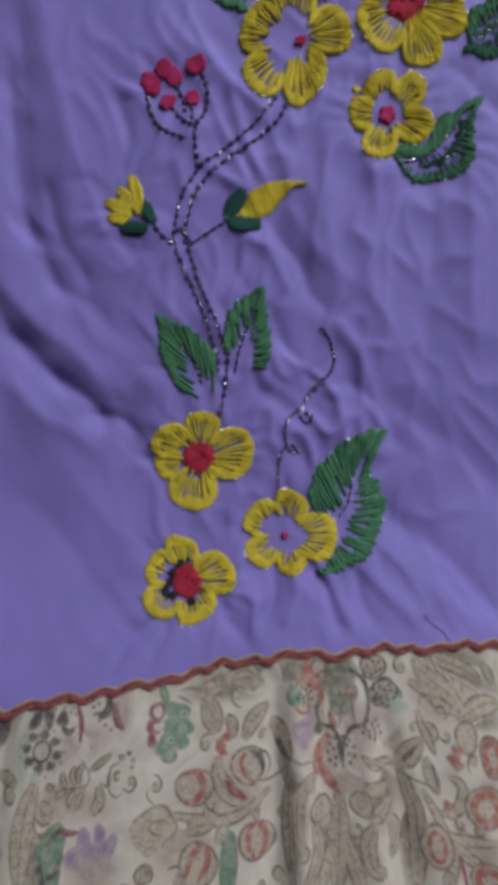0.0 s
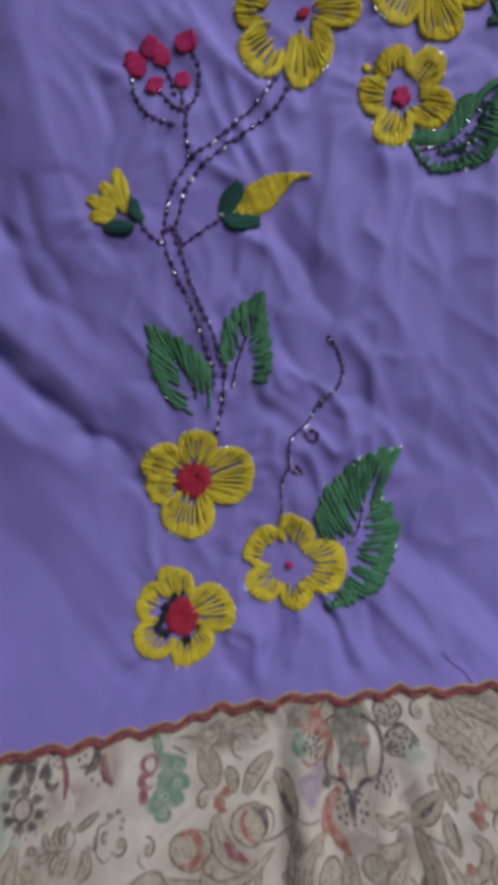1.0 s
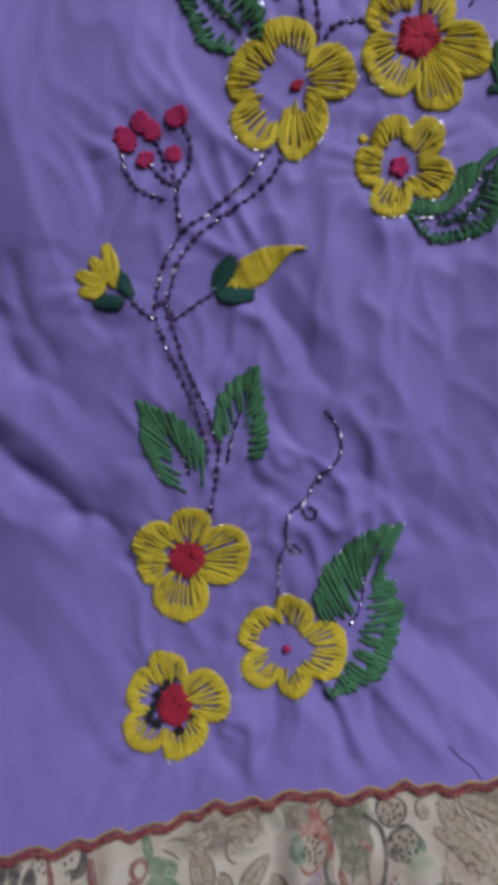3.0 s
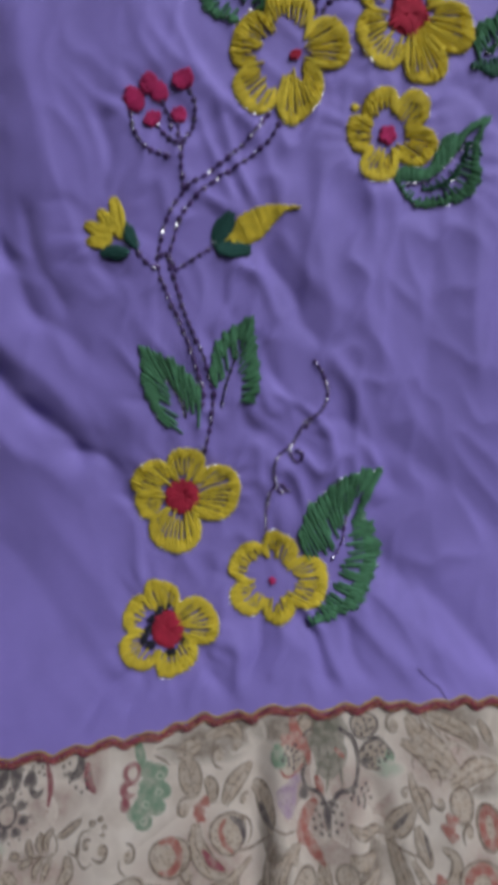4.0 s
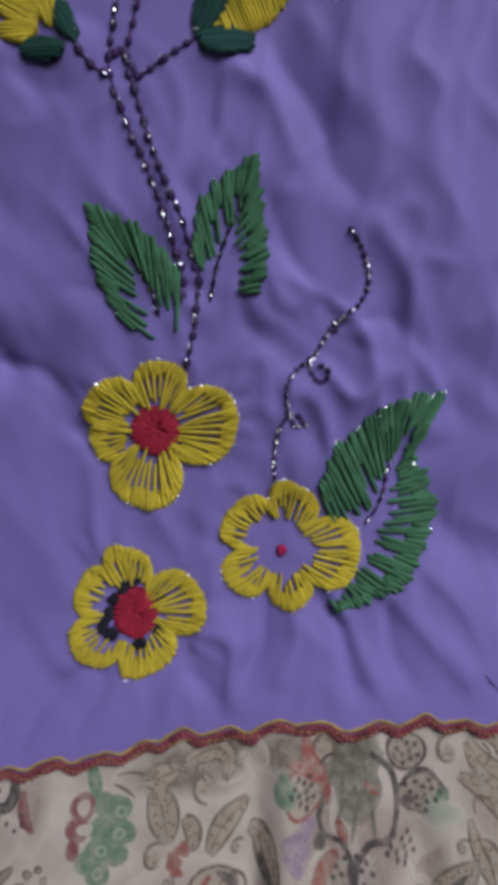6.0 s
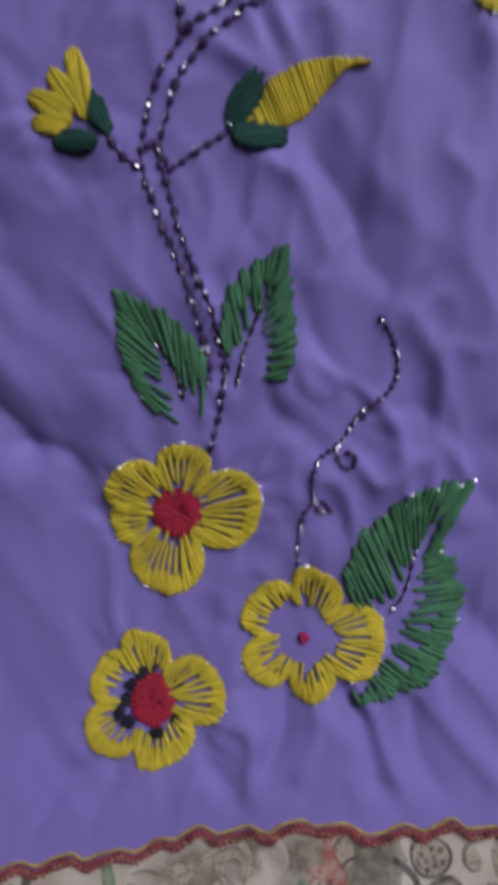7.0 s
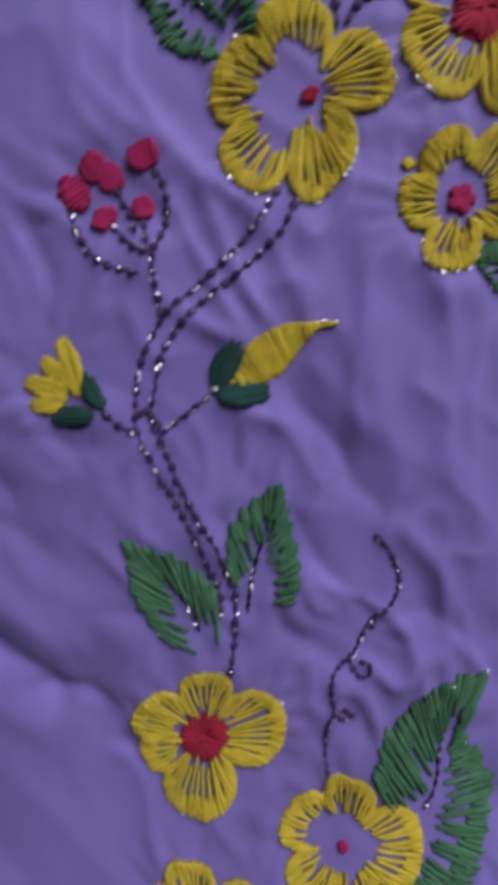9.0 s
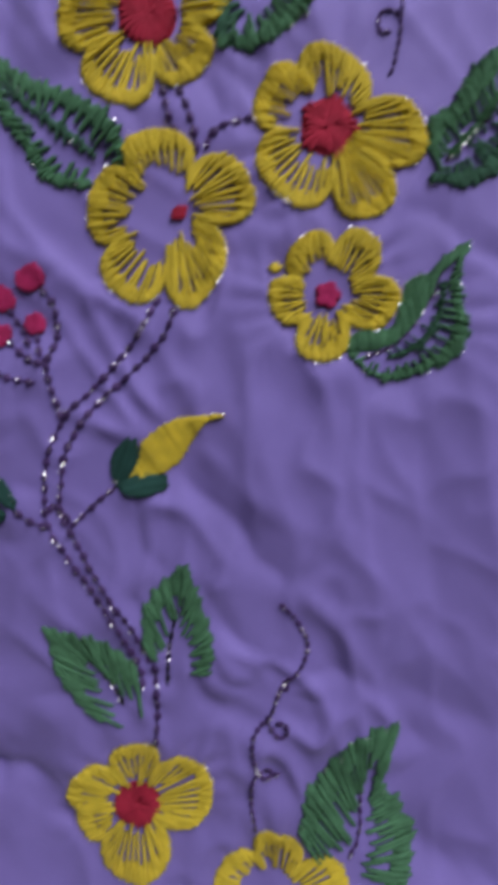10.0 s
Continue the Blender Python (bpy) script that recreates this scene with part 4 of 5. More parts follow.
ink_shape("printed_patch", oval((42.3, -90.3), 1.6, 1.9, 0, 26, 0.12, 0), P_BLACK, 3.4)
ink_dots([(52.1, -96.6), (50.0, -98.3), (47.6, -98.0), (47.2, -95.9), (49.1, -94.0), (51.6, -94.3), (53.8, -96.8), (52.3, -98.8), (49.9, -99.8), (47.5, -100.0), (45.8, -99.0), (45.2, -97.0), (46.0, -94.7), (47.9, -92.9), (50.5, -92.2), (52.7, -92.8), (54.0, -94.4)], 0.59, P_BLACK)
pod((63.7, -73.4), 5.0, 3.9, P_TAN, P_BLACK)
pod((66.9, -81.8), 5.9, 4.3, P_TAN, P_SHADE)
ink_shape("printed_patch", oval((70.1, -84.3), 3.2, 2.3, 0, 26, 0.12, 0), P_MINT, 2.4)
ink_shape("printed_patch", oval((71.6, -81.6), 1.6, 1.6, 0, 26, 0.12, 0), P_GREEN, 2.2)
ink_line("printed_stripe", [(61.7, -80.3), (64.8, -77.8), (68.6, -77.1), (73.3, -81.0)], 1.11, P_BLACK, 3.4, True)
ink_dots([(67.7, -81.8), (65.7, -82.7), (67.2, -80.3), (68.1, -83.2), (64.3, -81.5), (69.4, -80.5), (65.9, -84.4), (65.5, -79.5), (70.1, -82.6), (63.2, -83.0), (68.9, -79.0), (67.9, -85.0), (63.2, -80.1), (71.4, -80.9), (63.9, -85.0)], 0.63, P_BLACK)
ink_dots([(64.4, -73.5), (62.7, -74.2), (64.0, -72.0), (64.7, -74.9), (61.5, -73.1), (65.9, -72.3), (62.7, -75.8), (62.7, -71.1), (66.5, -74.4), (60.6, -74.5)], 0.63, P_BLACK)
ink_dots([(62.1, -91.3), (59.8, -91.0), (61.5, -89.7), (62.4, -92.7), (58.5, -89.7), (63.9, -91.0), (59.9, -92.2), (59.8, -88.4), (64.7, -93.2), (57.5, -90.7), (63.3, -89.3), (62.0, -93.8), (57.6, -88.5)], 0.63, P_BLACK)
ink_dots([(39.0, -80.4), (37.4, -80.7), (38.6, -78.9), (39.3, -81.7), (36.3, -79.5), (40.4, -79.6), (37.5, -82.0), (37.3, -78.0), (40.9, -81.7), (35.5, -80.7), (39.9, -78.0), (39.1, -83.2)], 0.63, P_BLACK)
ink_shape("printed_patch", oval((63.5, -83.3), 1.7, 1.4, 0, 26, 0.12, 0), P_BLACK, 3)
# column of stippled leaves
print_leaf([(47.9, -106.3), (47.6, -113.1), (46.6, -119.8), (44.7, -130.8)], 5.5, P_TAN)
scroll((44.5, -116.1), 2.1, 330, P_BROWN, -1, 1.35, 0.8)
scroll((52.7, -114.3), 2.1, 210, P_BROWN, 1, 1.35, 0.8)
print_leaf([(44.6, -118.6), (42.1, -122.9), (39.0, -128.6)], 3.3, P_TAN)
print_leaf([(49.0, -116.7), (50.5, -121.4), (53.2, -129.4)], 4.4, P_TAN)
print_leaf([(55.6, -104.0), (58.8, -104.8), (64.7, -105.9)], 3.3, P_TAN)
pod((54.8, -108.5), 3.9, 3.3, P_TAN, P_BROWN)
print_leaf([(57.0, -111.5), (60.3, -110.3), (65.4, -109.4)], 3.7, P_TAN)
print_leaf([(58.3, -112.8), (55.6, -118.1), (57.0, -122.7), (60.8, -123.0)], 4.4, P_TAN)
print_leaf([(64.3, -113.2), (65.8, -117.6), (62.7, -120.5)], 4.4, P_TAN)
print_leaf([(56.1, -96.7), (62.2, -99.9), (68.8, -101.3)], 1.9, P_TAN)
print_leaf([(69.4, -101.3), (71.5, -107.5), (73.2, -113.9), (71.4, -133.1)], 4.8, P_TAN)
# acanthus at the edging
scroll((74.0, -73.9), 3.0, 60, P_BROWN, 1, 1.35, 0.8)
print_leaf([(78.7, -71.1), (82.4, -76.4), (89.7, -81.2), (94.4, -85.9)], 5.5, P_TAN)
print_leaf([(83.5, -70.1), (93.2, -73.5), (100.2, -77.0), (101.9, -81.5)], 4.8, P_TAN)
print_leaf([(75.9, -77.9), (81.6, -80.5), (86.8, -84.7), (91.2, -86.5)], 3.3, P_TAN)
ink_line("printed_stripe", [(82.5, -71.5), (84.3, -73.6), (83.0, -75.8)], 0.65, P_BROWN, 3, True)
ink_line("printed_stripe", [(85.4, -73.1), (87.2, -75.2), (85.8, -77.3)], 0.65, P_BROWN, 3, True)
ink_line("printed_stripe", [(88.4, -74.8), (90.1, -76.8), (88.7, -78.8)], 0.65, P_BROWN, 3, True)
ink_line("printed_stripe", [(91.4, -76.5), (93.1, -78.5), (91.5, -80.4)], 0.65, P_BROWN, 3, True)
ink_line("printed_stripe", [(94.3, -78.1), (96.0, -80.1), (94.4, -82.0)], 0.65, P_BROWN, 3, True)
scroll((85.5, -86.2), 2.0, 300, P_BROWN, 1, 1.35, 0.8)
ink_line("printed_stripe", [(79.2, -84.8), (79.2, -82.3), (82.2, -81.7), (84.1, -84.1)], 0.65, P_BROWN, 2, True)
print_leaf([(69.1, -100.8), (73.1, -97.7), (78.4, -93.5)], 5.5, P_TAN)
ink_line("printed_stripe", [(70.9, -99.5), (72.7, -97.8), (75.7, -95.2)], 1.67, P_BLACK, 3.2, True)
scroll((75.7, -90.8), 1.5, 30, P_BROWN, 1, 1.35, 0.8)
print_leaf([(77.8, -85.7), (78.9, -90.8), (80.9, -94.9), (82.2, -98.0)], 2.2, P_TAN)
print_leaf([(80.0, -89.3), (82.6, -91.6), (82.5, -94.6)], 2.2, P_TAN)
print_leaf([(78.3, -98.1), (79.4, -102.6), (81.5, -107.5)], 3.7, P_TAN)
ink_line("printed_stripe", [(80.3, -99.8), (80.9, -102.6), (81.4, -105.9)], 0.93, P_BLACK, 3.2, True)
ink_line("printed_stripe", [(68.6, -102.8), (73.3, -103.8), (80.0, -105.6)], 0.65, P_BROWN, 2, True)
scroll((86.6, -92.2), 1.8, 180, P_BROWN, 1, 1.35, 0.8)
pod((93.6, -92.9), 4.3, 4.5, P_TAN, P_BROWN)
scroll((94.8, -99.1), 2.4, 240, P_BROWN, -1, 1.35, 0.8)
print_leaf([(90.7, -88.5), (94.8, -87.4), (101.1, -85.6), (109.0, -85.6)], 4.8, P_TAN)
ink_shape("printed_blot", oval((89.4, -95.9), 2.0, 1.5, 0, 26, 0.2, 0), P_RED, 2.6)
ink_shape("printed_blot", oval((87.8, -98.3), 2.0, 1.6, 0, 26, 0.2, 0), P_RED, 2.6)
ink_shape("printed_blot", oval((89.0, -99.6), 1.7, 1.3, 0, 26, 0.2, 0), P_RED, 2.6)
print_leaf([(85.6, -102.9), (89.1, -104.7), (88.3, -109.3), (84.7, -112.1), (81.0, -111.5)], 2.8, P_TAN)
ink_shape("printed_blot", oval((83.8, -109.9), 1.6, 1.2, 0, 26, 0.2, 0), P_RED, 3)
pod((96.1, -110.0), 7.5, 5.1, P_TAN, P_BROWN)
pod((101.9, -98.6), 4.8, 5.7, P_TAN, P_BROWN)
pod((78.5, -119.5), 5.5, 5.5, P_TAN, P_BROWN)
pod((93.5, -127.0), 6.0, 4.6, P_TAN, P_BROWN)
ink_ring((96.1, -110.0), 5.5, 4.6, 0, 2.4, P_RED, 3.2)
ink_ring((101.9, -98.6), 3.6, 5.1, 0, 2.22, P_RED, 3.2)
ink_ring((78.5, -119.5), 3.1, 3.9, 0, 1.29, P_RED, 3.2)
ink_ring((93.5, -127.0), 4.7, 3.7, 0, 2.22, P_RED, 3.2)
print_leaf([(75.7, -105.9), (79.5, -111.8), (83.4, -117.8), (98.1, -117.9)], 2.6, P_TAN)
scroll((87.4, -114.6), 2.1, 60, P_BROWN, 1, 1.35, 0.8)
print_leaf([(83.3, -118.3), (88.0, -122.1), (92.8, -123.6)], 2.6, P_TAN)
ink_line("printed_stripe", [(85.6, -121.6), (85.8, -125.2), (86.7, -130.5)], 1.29, P_WINE, 2, True)
print_leaf([(84.2, -119.6), (83.3, -123.3), (80.3, -129.4)], 2.6, P_TAN)
print_leaf([(103.8, -72.5), (105.6, -75.8), (107.5, -80.1)], 2.6, P_TAN)
scroll((92.0, -115.1), 1.5, 0, P_BROWN, -1, 1.35, 0.8)
# the pattern goes on past the main motifs
taken = []
for k in range(420):
    x, y = rng.uniform(-110, 150), rng.uniform(-160, -74)
    inside = -70 + 8 * (-85 - y) / 40 < x < 112 + 16 * (y + 70) / 57 and y > -124
    if inside or y > float(edge_y(x * MM)) * 1000 - 4 or any(math.hypot(x - a, y - b) < 6.5 for a, b in taken):
        continue
    taken.append((x, y))
    if k % 2:
        paisley((x, y), rng.uniform(2.4, 4.2), rng.uniform(0, 360), rng.choice((-1, 1)))
    else:
        scroll((x, y), rng.uniform(1.8, 2.8), rng.uniform(0, 360), P_BROWN, rng.choice((-1, 1)), 1.7, 0.75, k % 3 > 0)

# ---- the purple cloth ----


def cloth_heights(xs, ys):
    return [top(a, b) for a, b in zip(xs, ys)]


sheet = grid_object("purple_cloth", np.arange(-0.19, 0.2305, 0.0013), lambda x: np.linspace(float(edge_y(x)), 0.29, 290), cloth_heights, PURPLE, 0.0005)
tagged(sheet, "crumpled violet cotton cloth with hand embroidery spread out", "fabric")

trim = thing("edging", "wavy crimson and ochre stitched edging along the violet cloth", "trim")
tx = np.arange(-0.185, 0.226, 0.0007)
line = np.column_stack([tx * 1000, edge_y(tx) * 1000])


def trim_top(x, y):
    return max(top(x, y), under(x, y) + 0.0008)


wob = np.array([noise.noise(Vector((x * 300, 0.5, 2.0))) for x in tx])
tube("crimson_cord", line + np.column_stack([0 * tx, -0.2 + 0.2 * wob]), 0.62, MAROON, trim, 0.15, trim_top, flat=0.6)
tube("crimson_strand", line + np.column_stack([0 * tx, -1.15 + 0.35 * np.sin(tx * 900) + 0.3 * wob]), 0.42, MAROON, trim, 0.1, trim_top, flat=0.6)
tube("dark_strand", line + np.column_stack([0 * tx, 0.35 + 0.3 * np.sin(tx * 800 + 2)]), 0.22, DARK, trim, 0.35, trim_top, flat=0.6)
tube("ochre_strand", line + np.column_stack([0 * tx, 0.85 + 0.4 * wob]), 0.44, OLIVE, trim, 0.3, trim_top, flat=0.6)
tube("ochre_strand", line + np.column_stack([0 * tx, -0.7 + 0.5 * np.sin(tx * 560)]), 0.18, OLIVE, trim, 0.5, trim_top, flat=0.6)
for x in np.arange(-0.075, 0.115, 0.0012):
    c0 = np.array((x * 1000, float(edge_y(x)) * 1000))
    lay(STITCH["crimson_cord"], c0 + (rng.uniform(-0.5, 0.1), 0.45), c0 + (rng.uniform(0.2, 0.9), -1.25), 0.3, 0.28, trim, 0.55, "overcast_stitch")
loose = curve([(86.8, -68), (86.2, -73), (91, -78), (97, -79.6), (103, -83.5)], step=0.8)
tube("loose_thread", loose, 0.22, CREAM, trim, 0.4, under)
tube("loose_thread", curve([(84.0, -57.0), (87.4, -60.6), (91.2, -63.0), (93.2, -66.4)], step=0.8), 0.15, DARK, trim, 0.3)

# ---- embroidery ----


def stem(name, label, lines, mat=DARK, long=2.9, gap=3.3, wide=0.95, sparkle=0.6, on=None):
    """Lines of chain stitch joined by a thin running thread."""
    ob = on or thing(name, label, "embroidery")
    for pts in lines:
        run = curve(pts, step=0.9)
        thread = tube("vein" if on else "running_thread", run, 0.28, mat, ob, 0.15)
        spots = curve(pts, step=gap)
        for a, b in zip(spots[:-1], spots[1:]):
            d = (b - a) * (long / gap) * rng.uniform(0.8, 1.05)
            side = np.array((-d[1], d[0])) * rng.uniform(-0.07, 0.07)
            shift = np.array((-d[1], d[0])) * rng.uniform(-0.16, 0.16)
            lay(CHAIN[mat.name], a + side, a + d + side, wide * rng.uniform(0.75, 1.15), 0.75, thread, 0.1, "chain_stitch")
            for _ in range((rng.random() < sparkle * 1.3) + (rng.random() < sparkle)):
                fleck(a + d * rng.uniform(0.0, 1.0) + shift, thread, rng.choice((0.1, 0.13, 0.17, 0.22)), 1.05, math.degrees(math.atan2(d[1], d[0])))
    return ob


def lobe(c, a, tip, b, n):
    """The rounded outline of a petal from notch a over its tip to notch b."""
    c, a, tip, b = (np.array(q, float) for q in (c, a, tip, b))
    out = (tip - c) / np.hypot(*(tip - c))
    side = (b - a) / np.hypot(*(b - a))
    ta, tb = np.hypot(*(tip - a)), np.hypot(*(tip - b))
    pts = []
    for p0, m0, p1, m1, k in ((a, (out * 1.2 - side * 0.5) * ta * 1.1, tip, side * ta * 1.65, n // 2), (tip, side * tb * 1.65, b, (-out * 1.2 - side * 0.5) * tb * 1.1, n - n // 2)):
        for i in range(k):
            t = i / k
            pts.append((2 * t ** 3 - 3 * t * t + 1) * p0 + (t ** 3 - 2 * t * t + t) * m0 + (-2 * t ** 3 + 3 * t * t) * p1 + (t ** 3 - t * t) * m1)
    pts.append(b)
    return curve(pts, n=n)


def flower(label, c, outline, reach, mat=YELLOW, sparkle=0.26, heart=None, drift=(0, 0)):
    """A five-petalled flower. outline: tip, notch, tip, notch ... clockwise; reach: how far the stitches run in to the heart."""
    ob = thing("embroidered_flower", label, "embroidery", "embroidered flowers")
    tips, notches = outline[0::2], outline[1::2]
    hub = np.array(c, float) + np.array(drift)
    notches = [hub + (np.array(q) - hub) * 0.9 for q in notches]
    for i, tip in enumerate(tips):
        a, b = notches[i - 1], notches[i]
        rough = lobe(c, a, tip, b, 40)
        length = np.hypot(*np.diff(rough, axis=0).T).sum()
        n = max(12, int(length / 0.74))
        rim = lobe(c, a, tip, b, n)
        r = reach[i] if isinstance(reach, (list, tuple)) else reach
        foot_a, foot_b = (hub + (q - hub) * (0.95 * heart[1] / np.hypot(*(q - hub)) if heart and heart[1] > 6 else 0.5) for q in (a, b))
        even = np.linspace(0, 1, n)[:, None]
        foot = foot_a * (1 - even) + foot_b * even
        inward = foot - rim
        room = np.hypot(inward[:, 0], inward[:, 1])[:, None]
        petal = pad("petal", rim + inward * 0.03, rim + inward * np.minimum(0.36, 3.4 / room), mat, ob, 1.1)
        edge = tube("petal_edge", rim + inward / room * 0.6, 0.5, mat, petal, 0.6)
        long_next = 1
        for k in range(n):
            leg = k == long_next
            if leg:
                deep = min(1.0, r * 1.32) * rng.uniform(0.7, 1.08)
                long_next = k + rng.choice((2, 3, 3, 3))
            else:
                deep = min(0.62, rng.uniform(2.6, 4.8) / float(room[k, 0]))
            start = rim[k] + np.array((rng.uniform(-0.15, 0.15), rng.uniform(-0.15, 0.15))) - inward[k] / room[k] * rng.uniform(0.1, 0.45)
            goal = rim[k] + inward[k] * deep + np.array((rng.uniform(-0.4, 0.4), rng.uniform(-0.4, 0.4)))
            lay(STITCH[mat.name], start, goal, rng.uniform(0.4, 0.54) if leg else rng.uniform(0.4, 0.52), 0.75, petal, rng.uniform(0.5, 0.85))
            if rng.random() < sparkle * 1.35:
                fleck(rim[k] - inward[k] / room[k] * rng.uniform(0.1, 0.7), edge, rng.choice((0.1, 0.12, 0.15, 0.2)), 0.95)
    if heart:
        kind, rad, hmat = heart
        hc = np.array(c, float)
        blob = pad("flower_heart", oval(hc, rad, rad, 0, 25)[list(range(25)) + [0]], np.tile(hc, (26, 1)), hmat, ob, 0.9)
        n = 26 if kind != "knot" else 8
        for k in range(n):
            a = 2 * math.pi * k / n
            rr = rad * (1.0 + (0.05 if kind == "disc" else 0.19) * math.cos(5 * a + 0.6)) * rng.uniform(0.96, 1.05)
            p = hc + rr * np.array((math.cos(a), math.sin(a)))
            lay(STITCH[hmat.name], p, hc + (p - hc) * rng.uniform(-0.1, 0.4), rng.uniform(0.6, 0.85), 0.7, blob, 0.75)
    return ob


def satin(name, parent, c, rx, ry, turn, mat, count, across=True):
    """A raised oval of side-by-side threads."""
    c = np.array(c, float)
    t = radians(turn)
    d, s = np.array((math.cos(t), math.sin(t))), np.array((-math.sin(t), math.cos(t)))
    rim = oval(c, rx, ry, turn, 22)
    base = pad(name, rim[list(range(22)) + [0]], np.tile(c, (23, 1)), mat, parent, 0.8)
    for k in range(count):
        u = -0.9 + 1.8 * k / (count - 1)
        w = ry * math.sqrt(1 - u * u) if across else rx * math.sqrt(1 - u * u)
        if across:
            a, b = c + d * rx * u + s * w, c + d * rx * u - s * w
        else:
            a, b = c + s * ry * u + d * w, c + s * ry * u - d * w
        j = rng.uniform(0.88, 1.18)
        lay(STITCH[mat.name], c + (a - c) * j, c + (b - c) * rng.uniform(0.9, 1.15), rng.uniform(0.55, 0.72), 0.6, base, 0.65)
    return base


def fringe(name, parent, outer, inner, step, mat, wide=0.62, ragged=0.5, sparkle=0.3, full=False, often=0.36, least=0.5):
    """Slanting threads from an outer line in to an inner one (mm)."""
    rim = curve(outer, step=step if full else min(step, 0.85))
    core = curve(inner, n=len(rim))
    mid = rim + (core - rim) * (0.97 if full else 0.45)
    base = pad(name, rim * 0.96 + core * 0.04, mid, mat, parent, 1.1 if full else 0.85)
    leg_next = 1
    for k in range(len(rim)):
        a = rim[k] + np.array((rng.uniform(-1, 1), rng.uniform(-1, 1))) * ragged
        if not full:
            a = a + (rim[k] - core[k]) / np.hypot(*(rim[k] - core[k])) * 1.3 * (((k + 2) % 6) / 6 - 0.4)
        leg = k == leg_next
        if leg:
            leg_next = k + rng.choice((2, 3) if often > 0.4 else (3, 3, 4))
        reach = rng.uniform(0.97, 1.03) if full else (rng.uniform(0.82, 1.1) if leg else rng.uniform(least - 0.08, least + 0.12))
        stray = np.array((rng.uniform(-0.5, 0.5), rng.uniform(-0.5, 0.5))) * (not full)
        lay(STITCH[mat.name], a, rim[k] + (core[k] - rim[k]) * reach + stray, wide * rng.uniform(0.65, 0.9), 0.7, base, rng.uniform(0.35, 0.7))
        if rng.random() < sparkle * 0.7:
            fleck(a, base, rng.choice((0.1, 0.14, 0.2)), 1.0)
    return base


# flowers
flower("yellow embroidered flower with a solid red satin centre", (0, 0.3), [(1.7, 18.0), (8.2, 11.5), (21.1, 2.5), (6.7, -8.1), (-1.0, -19.2), (-12.0, -8.1), (-16.9, -2.8), (-16.2, 1.3), (-16.4, 10.0), (-5.4, 12.0)], (0.76, 0.84, 0.82, 0.84, 0.84), heart=("disc", 6.4, RED))
f3 = flower("yellow embroidered flower with a red centre ringed by black knots", (-4.2, -45.0), [(-8.9, -28.6), (0.0, -36.2), (13.0, -40.3), (6.7, -50.1), (-1.6, -58.8), (-8.0, -55.1), (-18.3, -54.7), (-18.2, -46.1), (-18.5, -37.3), (-12.4, -34.2)], (0.62, 0.74, 0.6, 0.5, 0.5), sparkle=0.3, heart=("disc", 5.8, RED))
for c in ((-4.8, -37.4), (-7.6, -39.5), (-9.7, -42.0), (-11.0, -45.4), (-12.4, -48.2), (-10.1, -50.0), (1.7, -41.5), (2.3, -48.9), (-2.6, -52.0)):
    satin("black_knot", f3, c, 1.5, 1.4, rng.uniform(0, 90), INK, 5)
flower("yellow embroidered flower with an open violet centre and small red knot", (33.1, -29.6), [(34.9, -12.2), (42.5, -21.3), (53.5, -29.6), (41.4, -38.4), (34.7, -43.2), (29.8, -39.2), (18.7, -37.0), (22.6, -29.6), (18.0, -22.0), (29.7, -17.1)], (0.6, 0.62, 0.62, 0.6, 0.5), heart=("knot", 1.2, PINK))
f5 = flower("large yellow embroidered flower with an open centre and tiny red knot", (35.4, 150.6), [(35.0, 169.6), (43.6, 161.7), (56.0, 153.5), (46.4, 146.6), (39.5, 129.7), (31.5, 135.8), (21.0, 133.6), (19.8, 146.0), (17.4, 156.2), (27.1, 163.0)], (0.52, 0.78, 0.86, 0.55, 0.55), drift=(1.5, 0))
satin("red_knot", f5, (38.0, 150.9), 1.7, 1.6, 30, RED, 5)
flower("yellow embroidered flower with a star-shaped red satin centre", (75.6, 164.3), [(80.2, 180.0), (85.9, 168.3), (97.9, 160.4), (88.7, 153.0), (82.7, 142.6), (75.0, 151.2), (62.4, 150.0), (61.0, 165.0), (60.7, 174.2), (70.2, 178.6)], (0.6, 0.7, 0.75, 0.6, 0.5), heart=("star", 6.3, RED))
f4 = flower("small yellow embroidered flower with a red knot overlapping a leaf", (70.3, 126.6), [(67.9, 141.4), (73.4, 137.2), (81.6, 139.0), (81.0, 129.4), (87.0, 121.4), (74.6, 118.9), (66.1, 111.2), (62.2, 120.8), (56.0, 127.6), (61.4, 132.4)], (0.5, 0.62, 0.66, 0.66, 0.62), heart=("star", 2.9, PINK))
satin("yellow_knot", f4, (58.6, 134.9), 1.3, 1.2, 0, YELLOW, 4)
flower("yellow embroidered flower with a large dull red centre", (38.4, 193.6), [(38.5, 213.5), (46.0, 205.0), (57.5, 198.5), (49.7, 189.3), (49.2, 180.6), (37.7, 180.4), (27.6, 176.1), (22.8, 188.0), (18.4, 195.6), (27.5, 204.5)], (0.6, 0.6, 0.66, 0.7, 0.7), heart=("disc", 6.6, RED))

